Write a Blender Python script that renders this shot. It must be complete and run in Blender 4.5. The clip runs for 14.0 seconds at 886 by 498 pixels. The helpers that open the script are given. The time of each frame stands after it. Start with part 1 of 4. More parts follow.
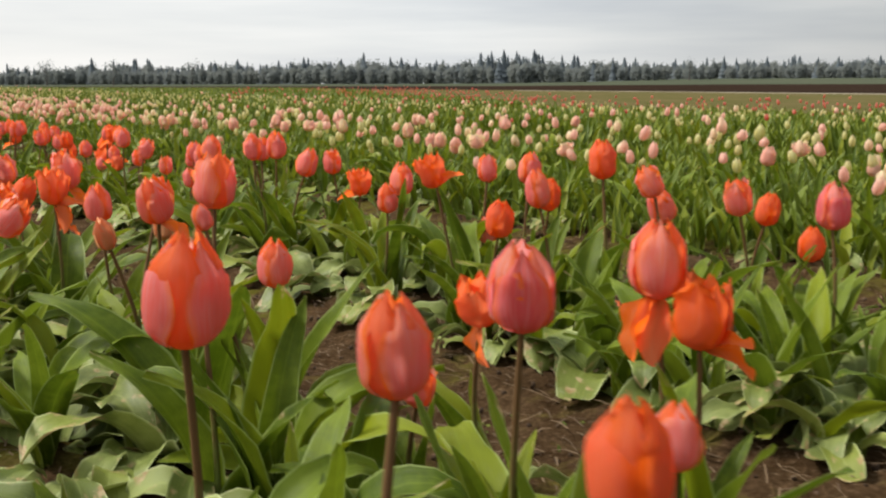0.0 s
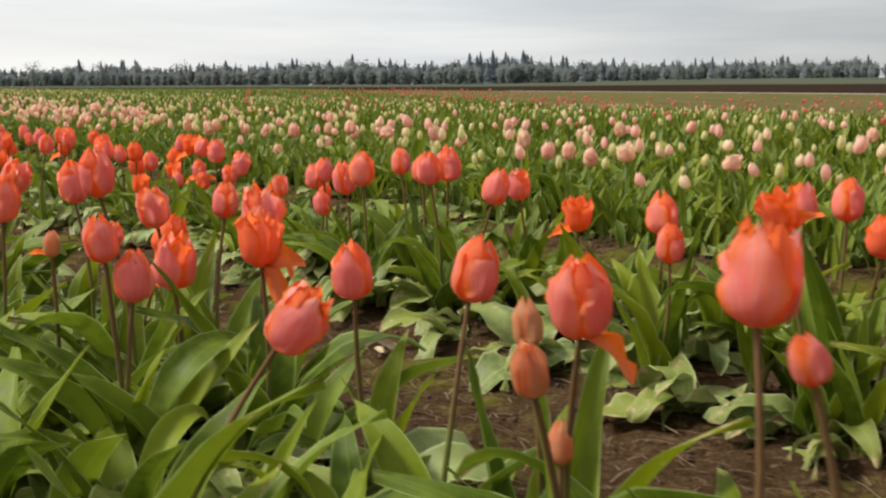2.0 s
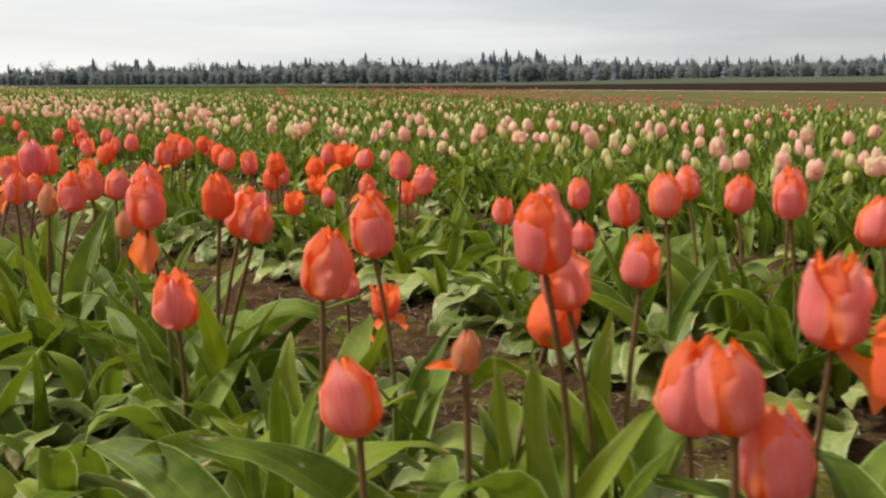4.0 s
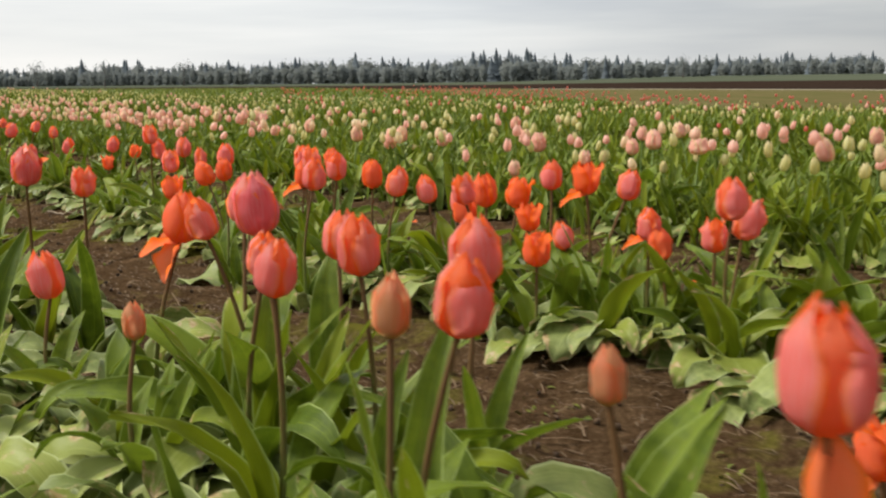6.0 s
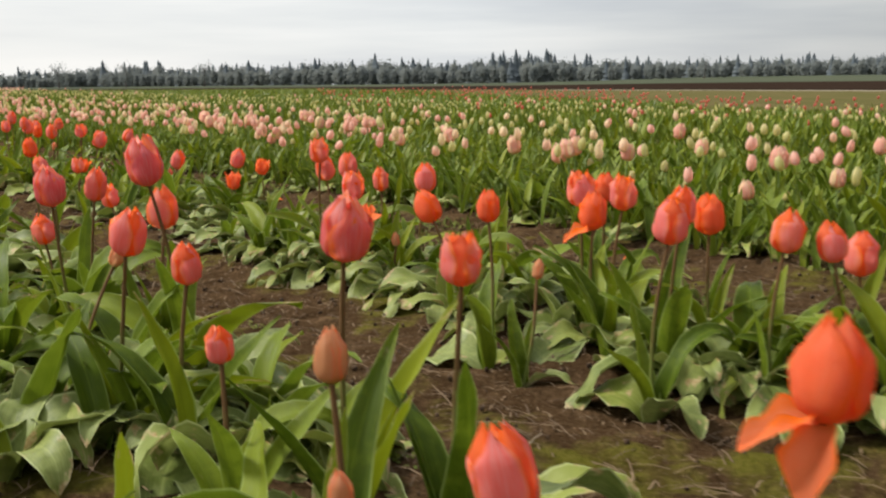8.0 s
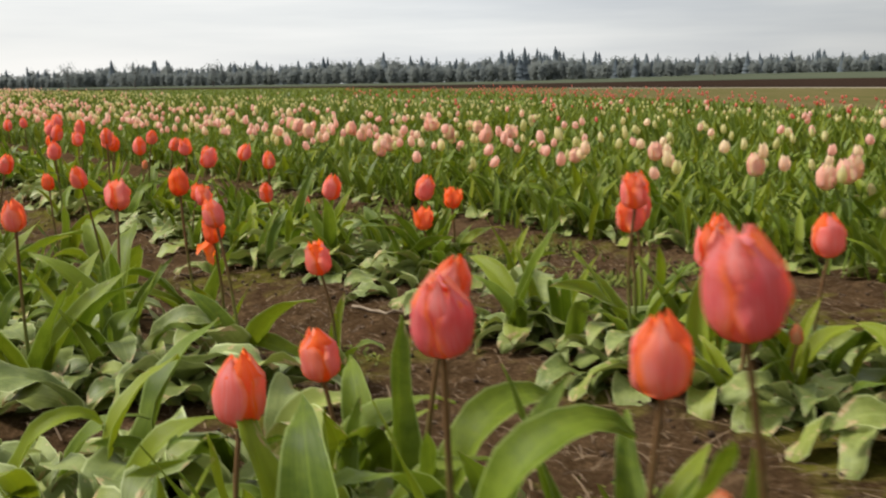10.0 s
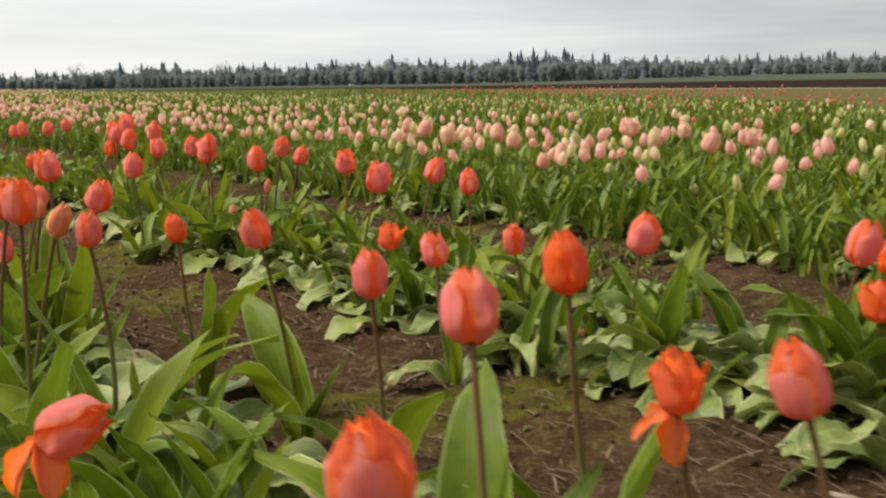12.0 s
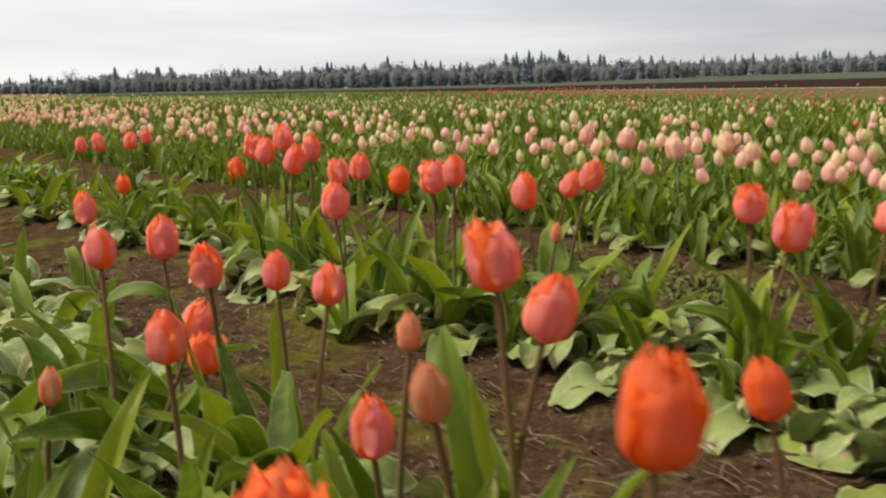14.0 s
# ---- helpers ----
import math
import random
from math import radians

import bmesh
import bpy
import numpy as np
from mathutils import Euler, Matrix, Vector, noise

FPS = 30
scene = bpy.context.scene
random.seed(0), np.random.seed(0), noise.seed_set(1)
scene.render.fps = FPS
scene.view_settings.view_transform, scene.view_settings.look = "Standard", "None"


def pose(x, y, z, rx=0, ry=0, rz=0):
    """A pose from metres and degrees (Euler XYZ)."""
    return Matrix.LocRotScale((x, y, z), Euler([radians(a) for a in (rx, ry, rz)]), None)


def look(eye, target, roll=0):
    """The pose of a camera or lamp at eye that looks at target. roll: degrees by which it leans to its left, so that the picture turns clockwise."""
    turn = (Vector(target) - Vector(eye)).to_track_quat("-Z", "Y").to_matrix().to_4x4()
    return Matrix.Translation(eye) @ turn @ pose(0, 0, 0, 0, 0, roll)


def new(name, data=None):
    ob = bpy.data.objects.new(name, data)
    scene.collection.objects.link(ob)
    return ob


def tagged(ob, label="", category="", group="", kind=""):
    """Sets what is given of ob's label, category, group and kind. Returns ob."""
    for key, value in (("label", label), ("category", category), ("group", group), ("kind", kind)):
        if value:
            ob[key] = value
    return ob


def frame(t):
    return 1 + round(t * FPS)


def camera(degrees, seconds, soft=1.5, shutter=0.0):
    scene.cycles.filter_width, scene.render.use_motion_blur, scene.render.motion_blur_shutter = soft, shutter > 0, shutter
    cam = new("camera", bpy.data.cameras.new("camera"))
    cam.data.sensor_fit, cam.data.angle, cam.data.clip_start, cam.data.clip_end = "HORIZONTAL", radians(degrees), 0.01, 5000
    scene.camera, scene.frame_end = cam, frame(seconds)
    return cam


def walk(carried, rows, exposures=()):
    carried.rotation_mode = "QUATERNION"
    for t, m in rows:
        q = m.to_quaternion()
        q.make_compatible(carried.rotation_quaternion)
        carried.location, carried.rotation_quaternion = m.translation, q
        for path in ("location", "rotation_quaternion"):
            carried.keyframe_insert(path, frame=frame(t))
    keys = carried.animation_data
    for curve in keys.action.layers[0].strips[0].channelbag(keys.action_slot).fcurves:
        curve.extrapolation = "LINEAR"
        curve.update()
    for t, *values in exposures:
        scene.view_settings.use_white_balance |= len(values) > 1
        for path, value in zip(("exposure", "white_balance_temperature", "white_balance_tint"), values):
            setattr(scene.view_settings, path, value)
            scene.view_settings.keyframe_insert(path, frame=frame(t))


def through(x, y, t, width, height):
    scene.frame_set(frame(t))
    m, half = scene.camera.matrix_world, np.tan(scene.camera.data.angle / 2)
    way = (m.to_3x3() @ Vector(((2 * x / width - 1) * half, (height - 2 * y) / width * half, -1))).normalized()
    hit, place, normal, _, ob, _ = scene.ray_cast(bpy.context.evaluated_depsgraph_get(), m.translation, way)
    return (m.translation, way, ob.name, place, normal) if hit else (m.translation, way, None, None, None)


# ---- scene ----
cam = camera(44.2, 14.0, 2.2, 0.3)

PATH = [
    (0, (2.337, 1.502, 0.629), (2.327, 3.48, 0.331), -0.1),
    (0.5, (2.184, 1.733, 0.616), (2.173, 3.711, 0.321), -0.1),
    (1, (2.028, 1.923, 0.609), (2.025, 3.901, 0.313), -0.1),
    (1.5, (1.877, 2.107, 0.613), (1.884, 4.085, 0.318), -0.1),
    (2, (1.73, 2.288, 0.635), (1.741, 4.266, 0.338), -0.2),
    (2.5, (1.585, 2.454, 0.649), (1.589, 4.432, 0.354), -0.3),
    (3, (1.423, 2.657, 0.637), (1.41, 4.635, 0.341), -0.2),
    (3.2, (1.347, 2.729, 0.639), (1.335, 4.706, 0.340), -0.2),
    (5.3, (0.659, 3.646, 0.636), (0.650, 5.624, 0.337), -0.4),
    (5.5, (0.572, 3.77, 0.632), (0.57, 5.747, 0.335), -0.4),
    (6, (0.376, 4.053, 0.634), (0.383, 6.031, 0.334), -0.5),
    (6.5, (0.177, 4.342, 0.621), (0.17, 6.319, 0.323), -0.3),
    (7, (-0.03, 4.555, 0.621), (-0.052, 6.533, 0.323), -0.3),
    (7.5, (-0.2, 4.793, 0.62), (-0.226, 6.77, 0.32), -0.5),
    (8, (-0.365, 5.037, 0.644), (-0.391, 7.014, 0.346), -0.5),
    (8.5, (-0.559, 5.322, 0.656), (-0.592, 7.299, 0.359), -0.6),
    (9, (-0.752, 5.545, 0.67), (-0.782, 7.523, 0.373), -0.6),
    (9.2, (-0.833, 5.645, 0.672), (-0.866, 7.623, 0.373), -0.6),
    (11.3, (-1.721, 7.310, 0.665), (-1.767, 9.286, 0.364), -0.9),
    (11.5, (-1.796, 7.456, 0.646), (-1.843, 9.433, 0.35), -0.9),
    (12, (-2.008, 7.764, 0.63), (-2.062, 9.741, 0.332), -0.8),
    (12.5, (-2.242, 8.057, 0.623), (-2.29, 10.034, 0.325), -0.9),
    (13, (-2.44, 8.355, 0.625), (-2.475, 10.332, 0.327), -0.8),
    (13.5, (-2.644, 8.644, 0.62), (-2.688, 10.622, 0.324), -0.7),
    (14, (-2.861, 8.926, 0.632), (-2.907, 10.904, 0.338), -1.2),
]
walk(cam, [(t, look(eye, target, roll)) for t, eye, target, roll in PATH])

# ---- world, sun, exposure ----
ROW_TURN = radians(36)          # the flower beds run 36 degrees to the left of straight ahead
CU, SU = math.cos(ROW_TURN), math.sin(ROW_TURN)


def field(u, v, z=0.0):
    """A place from metres along the beds (u) and across them (v)."""
    return Vector((-SU * u + CU * v, CU * u + SU * v, z))


def node(nt, kind, **values):
    n = nt.nodes.new(kind)
    for key, value in values.items():
        if key in n.inputs:
            n.inputs[key].default_value = value
    return n


def link(nt, a, b):
    nt.links.new(a, b)


def ramp(nt, source, *stops):
    n = nt.nodes.new("ShaderNodeValToRGB")
    e = n.color_ramp.elements
    while len(e) < len(stops):
        e.new(0.5)
    for el, (at, c) in zip(e, stops):
        el.position, el.color = at, (*c, 1)
    link(nt, source, n.inputs[0])
    return n.outputs[0]


def mixed(nt, factor, a, b, mode="MIX"):
    n = nt.nodes.new("ShaderNodeMix")
    n.data_type, n.blend_type = "RGBA", mode
    for sock, value in ((n.inputs[0], factor), (n.inputs[6], a), (n.inputs[7], b)):
        if isinstance(value, (int, float)):
            sock.default_value = value
        elif isinstance(value, tuple):
            sock.default_value = (*value, 1)
        else:
            link(nt, value, sock)
    return n.outputs[2]


def maths(nt, op, a, b=0.0, clamp=False):
    n = nt.nodes.new("ShaderNodeMath")
    n.operation, n.use_clamp = op, clamp
    for sock, value in ((n.inputs[0], a), (n.inputs[1], b)):
        if isinstance(value, (int, float)):
            sock.default_value = value
        else:
            link(nt, value, sock)
    return n.outputs[0]


def scaled(nt, vector, scale):
    n = nt.nodes.new("ShaderNodeMapping")
    n.inputs["Scale"].default_value = scale
    link(nt, vector, n.inputs[0])
    return n.outputs[0]


def noisy(nt, vector, scale, detail=4.0, rough=0.55):
    n = node(nt, "ShaderNodeTexNoise", Scale=scale, Detail=detail, Roughness=rough)
    link(nt, vector, n.inputs["Vector"])
    return n.outputs["Fac"]


SUN_EL, SUN_AZ = radians(47), radians(-80)      # high, ahead and to the left, behind thin cloud
world = bpy.data.worlds.new("overcast_sky")
scene.world = world
world.use_nodes = True
wt = world.node_tree
wt.nodes.clear()
sky = wt.nodes.new("ShaderNodeTexSky")
sky.sky_type, sky.sun_disc, sky.sun_elevation, sky.sun_rotation = "NISHITA", False, SUN_EL, SUN_AZ
blue = mixed(wt, 1.0, sky.outputs[0], (0.10, 0.10, 0.10), "MULTIPLY")
way = wt.nodes.new("ShaderNodeTexCoord").outputs["Generated"]
parts = wt.nodes.new("ShaderNodeSeparateXYZ")
link(wt, way, parts.inputs[0])
cloud = noisy(wt, scaled(wt, way, (2.2, 2.2, 26.0)), 1.3, 5.0, 0.5)
grey = ramp(wt, cloud, (0.30, (0.70, 0.73, 0.77)), (0.50, (0.85, 0.87, 0.88)), (0.70, (0.99, 0.99, 0.98)))
side = maths(wt, "MULTIPLY", parts.outputs[0], -0.9, True)
dim = maths(wt, "SUBTRACT", 1.0, maths(wt, "MULTIPLY", maths(wt, "MAXIMUM", parts.outputs[0], 0.0), 0.85))
lift = maths(wt, "ADD", maths(wt, "MULTIPLY", maths(wt, "SUBTRACT", parts.outputs[2], 0.07, True), 0.7), 1.0)
high = wt.nodes.new("ShaderNodeVectorMath")
high.operation = "SCALE"
link(wt, grey, high.inputs[0])
link(wt, maths(wt, "MULTIPLY", lift, dim), high.inputs["Scale"])
veil = high.outputs[0]
veil = mixed(wt, side, veil, (1.10, 1.07, 1.02))
both = mixed(wt, 0.88, blue, veil)
back = node(wt, "ShaderNodeBackground", Strength=1.0)
link(wt, both, back.inputs[0])
link(wt, back.outputs[0], wt.nodes.new("ShaderNodeOutputWorld").inputs[0])

sun = new("sun", bpy.data.lights.new("sun", "SUN"))
sun.data.energy, sun.data.angle, sun.data.color = 5.0, radians(12), (1.0, 0.95, 0.87)
toward = Vector((math.sin(SUN_AZ) * math.cos(SUN_EL), math.cos(SUN_AZ) * math.cos(SUN_EL), math.sin(SUN_EL)))
sun.matrix_world = look(toward * 50, (0, 0, 0))
scene.view_settings.exposure = 0.0


# ---- materials ----
def surface(name, rough=0.6, spec=0.3):
    m = bpy.data.materials.new(name)
    m.use_nodes = True
    nt = m.node_tree
    b = nt.nodes["Principled BSDF"]
    b.inputs["Roughness"].default_value, b.inputs["Specular IOR Level"].default_value = rough, spec
    return m, nt, b


def chance(nt):
    """One random number a piece: by object, and by island in a joined mesh."""
    a = nt.nodes.new("ShaderNodeObjectInfo").outputs["Random"]
    b = nt.nodes.new("ShaderNodeNewGeometry").outputs["Random Per Island"]
    return maths(nt, "FRACT", maths(nt, "ADD", a, b))


def bumped(nt, b, height, strength, distance=0.002):
    n = node(nt, "ShaderNodeBump", Strength=strength, Distance=distance)
    link(nt, height, n.inputs["Height"])
    link(nt, n.outputs[0], b.inputs["Normal"])


def glowing_through(nt, b, colour, share):
    """Thin tissue that lets some light through."""
    tr = nt.nodes.new("ShaderNodeBsdfTranslucent")
    link(nt, colour, tr.inputs[0])
    m = node(nt, "ShaderNodeMixShader", Fac=share)
    m.inputs[0].default_value = share
    link(nt, b.outputs[0], m.inputs[1])
    link(nt, tr.outputs[0], m.inputs[2])
    link(nt, m.outputs[0], nt.nodes["Material Output"].inputs[0])


def petal_material(name, heart, edge, tip, dull, mix=0.7, highlight=0.8):
    """Petal tissue: heart colour down the middle, edge colour towards the sides, tip colour at rims and tops.
    mix: how far petals differ from one another; the last number sets how strong the painted pale highlight streaks are."""
    m, nt, b = surface(name, 0.46, 0.34)
    uv = nt.nodes.new("ShaderNodeTexCoord").outputs["UV"]
    sep = nt.nodes.new("ShaderNodeSeparateXYZ")
    link(nt, uv, sep.inputs[0])
    across = maths(nt, "ABSOLUTE", maths(nt, "SUBTRACT", maths(nt, "MULTIPLY", sep.outputs[0], 2.0), 1.0))
    rnd = chance(nt)
    streak = noisy(nt, scaled(nt, uv, (22.0, 1.1, 1.0)), 2.0, 5.0, 0.6)
    patch = noisy(nt, nt.nodes.new("ShaderNodeTexCoord").outputs["Object"], 2.6, 3.0)
    rim = maths(nt, "ADD", maths(nt, "MULTIPLY", maths(nt, "POWER", across, 4.0), 1.05), maths(nt, "MULTIPLY", maths(nt, "SUBTRACT", streak, 0.5), 1.3))
    rim = maths(nt, "ADD", rim, maths(nt, "MULTIPLY", maths(nt, "SUBTRACT", patch, 0.5), 0.9))
    rim = maths(nt, "ADD", rim, maths(nt, "MULTIPLY", maths(nt, "POWER", sep.outputs[1], 4.0), 0.42))
    rim = maths(nt, "ADD", rim, maths(nt, "MULTIPLY", maths(nt, "SUBTRACT", rnd, 0.55), mix))
    c = ramp(nt, rim, (0.05, heart), (0.42, edge), (0.80, tip))
    # pale mottled streaks that put highlights into the petal colour
    pale = maths(nt, "MULTIPLY", maths(nt, "SUBTRACT", noisy(nt, scaled(nt, uv, (10.0, 0.9, 1.0)), 2.0, 3.0), 0.46, True), 3.2, True)
    c = mixed(nt, maths(nt, "MULTIPLY", pale, highlight), c, tuple(min(1, x * 0.55 + 0.38) for x in heart))
    foot = ramp(nt, sep.outputs[1], (0.0, (0.75, 0.75, 0.75)), (0.16, (0.0, 0.0, 0.0)))
    c = mixed(nt, foot, c, dull)
    fleck = ramp(nt, noisy(nt, uv, 19.0, 2.0), (0.70, (0, 0, 0)), (0.76, (0.45, 0.45, 0.45)))
    c = mixed(nt, fleck, c, tuple(x * 0.6 for x in heart))
    link(nt, c, b.inputs["Base Color"])
    bumped(nt, b, streak, 0.8, 0.004)
    glowing_through(nt, b, c, 0.54)
    return m


def leaf_material(name, deep, pale, yellow, damage=0.66, share=0.30, sheen=0.36):
    """Tulip leaf: waxy bloom in patches, fine veins along it, a pale rim and dry brown spots."""
    m, nt, b = surface(name, 0.42, sheen)
    uv = nt.nodes.new("ShaderNodeTexCoord").outputs["UV"]
    here = nt.nodes.new("ShaderNodeTexCoord").outputs["Object"]
    sep = nt.nodes.new("ShaderNodeSeparateXYZ")
    link(nt, uv, sep.inputs[0])
    rnd = chance(nt)
    veins = noisy(nt, scaled(nt, uv, (30.0, 0.6, 1.0)), 3.0, 3.0)
    bloom = noisy(nt, here, 14.0, 4.0)
    waxy = maths(nt, "ADD", bloom, maths(nt, "MULTIPLY", maths(nt, "SUBTRACT", maths(nt, "FRACT", maths(nt, "MULTIPLY", rnd, 7.3)), 0.5), 0.45))
    c = mixed(nt, ramp(nt, waxy, (0.28, (0, 0, 0)), (0.72, (1, 1, 1))), deep, pale)
    c = mixed(nt, ramp(nt, rnd, (0.52, (0, 0, 0)), (1.0, (0.9, 0.9, 0.9))), c, yellow)
    c = mixed(nt, 0.32, c, ramp(nt, veins, (0.3, tuple(x * 0.5 for x in deep)), (0.7, tuple(x * 1.25 for x in pale))))
    side = maths(nt, "ABSOLUTE", maths(nt, "SUBTRACT", sep.outputs[0], 0.5))
    rib = ramp(nt, side, (0.0, (0.45, 0.45, 0.45)), (0.035, (0, 0, 0)))
    c = mixed(nt, rib, c, tuple(x * 1.2 for x in pale))
    rim = ramp(nt, side, (0.452, (0, 0, 0)), (0.485, (0.75, 0.75, 0.75)))
    c = mixed(nt, rim, c, tuple(min(1.0, x * 1.35 + 0.10) for x in pale))
    spot = nt.nodes.new("ShaderNodeCombineXYZ")
    link(nt, sep.outputs[0], spot.inputs[0])
    link(nt, maths(nt, "MULTIPLY", sep.outputs[1], 2.6), spot.inputs[1])
    link(nt, maths(nt, "MULTIPLY", rnd, 40.0), spot.inputs[2])
    dry = maths(nt, "ADD", noisy(nt, spot.outputs[0], 2.6, 4.0), maths(nt, "MULTIPLY", maths(nt, "POWER", sep.outputs[1], 6.0), 0.14))
    dry = maths(nt, "ADD", dry, maths(nt, "MULTIPLY", maths(nt, "POWER", maths(nt, "MULTIPLY", side, 2.0), 4.0), 0.06))
    dry = maths(nt, "ADD", dry, maths(nt, "MULTIPLY", rnd, 0.06))
    tan = ramp(nt, noisy(nt, here, 60.0, 2.0), (0.35, (0.30, 0.19, 0.07)), (0.65, (0.52, 0.40, 0.23)))
    c = mixed(nt, ramp(nt, dry, (damage, (0, 0, 0)), (damage + 0.07, (0.9, 0.9, 0.9))), c, tan)
    link(nt, c, b.inputs["Base Color"])
    link(nt, ramp(nt, bloom, (0.3, (0.34, 0.34, 0.34)), (0.7, (0.56, 0.56, 0.56))), b.inputs["Roughness"])
    bumped(nt, b, veins, 0.40, 0.002)
    glowing_through(nt, b, c, share)
    return m


def stem_material(name, low_colour, high_colour):
    m, nt, b = surface(name, 0.6, 0.12)
    gen = nt.nodes.new("ShaderNodeTexCoord").outputs["Generated"]
    sep = nt.nodes.new("ShaderNodeSeparateXYZ")
    link(nt, gen, sep.inputs[0])
    n = noisy(nt, scaled(nt, gen, (4.0, 4.0, 9.0)), 2.0, 3.0)
    f = maths(nt, "ADD", sep.outputs[2], maths(nt, "MULTIPLY", maths(nt, "SUBTRACT", n, 0.5), 0.8))
    link(nt, ramp(nt, f, (0.25, low_colour), (0.7, high_colour)), b.inputs["Base Color"])
    return m


CORAL = petal_material("coral_petal", (0.95, 0.285, 0.245), (0.985, 0.360, 0.215), (1.0, 0.250, 0.020), (0.88, 0.30, 0.17))
ORANGE = petal_material("orange_petal", (0.97, 0.225, 0.080), (0.99, 0.205, 0.030), (1.0, 0.185, 0.006), (0.88, 0.26, 0.05), 0.7, 0.15)
ROSE = petal_material("rose_petal", (0.86, 0.185, 0.205), (0.95, 0.245, 0.190), (1.0, 0.235, 0.040), (0.72, 0.18, 0.14), 0.5)
PINK = petal_material("pale_pink_petal", (0.93, 0.53, 0.41), (0.94, 0.68, 0.46), (0.88, 0.76, 0.42), (0.52, 0.54, 0.18), 1.5)
BUD = petal_material("green_flushed_petal", (0.80, 0.42, 0.19), (0.92, 0.37, 0.18), (0.96, 0.30, 0.10), (0.42, 0.44, 0.12), 0.8, 0.4)
CREAM = petal_material("yellow_green_petal", (0.68, 0.63, 0.24), (0.82, 0.70, 0.34), (0.88, 0.68, 0.40), (0.42, 0.47, 0.13))
RED = petal_material("red_petal", (0.72, 0.12, 0.07), (0.78, 0.19, 0.08), (0.80, 0.25, 0.10), (0.40, 0.14, 0.05))
LEAF = leaf_material("upright_tulip_leaf", (0.050, 0.088, 0.003), (0.168, 0.228, 0.016), (0.255, 0.288, 0.006), 0.75, 0.33, 0.20)
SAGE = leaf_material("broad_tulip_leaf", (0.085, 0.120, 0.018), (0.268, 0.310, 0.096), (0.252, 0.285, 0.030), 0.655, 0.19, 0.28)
FAR_LEAF = leaf_material("dense_tulip_leaf", (0.044, 0.080, 0.003), (0.168, 0.222, 0.022), (0.265, 0.285, 0.009), 0.9, 0.28, 0.20)
STEM = stem_material("stem", (0.130, 0.165, 0.036), (0.128, 0.070, 0.030))
GREEN_STEM = stem_material("green_stem", (0.12, 0.20, 0.05), (0.16, 0.22, 0.07))


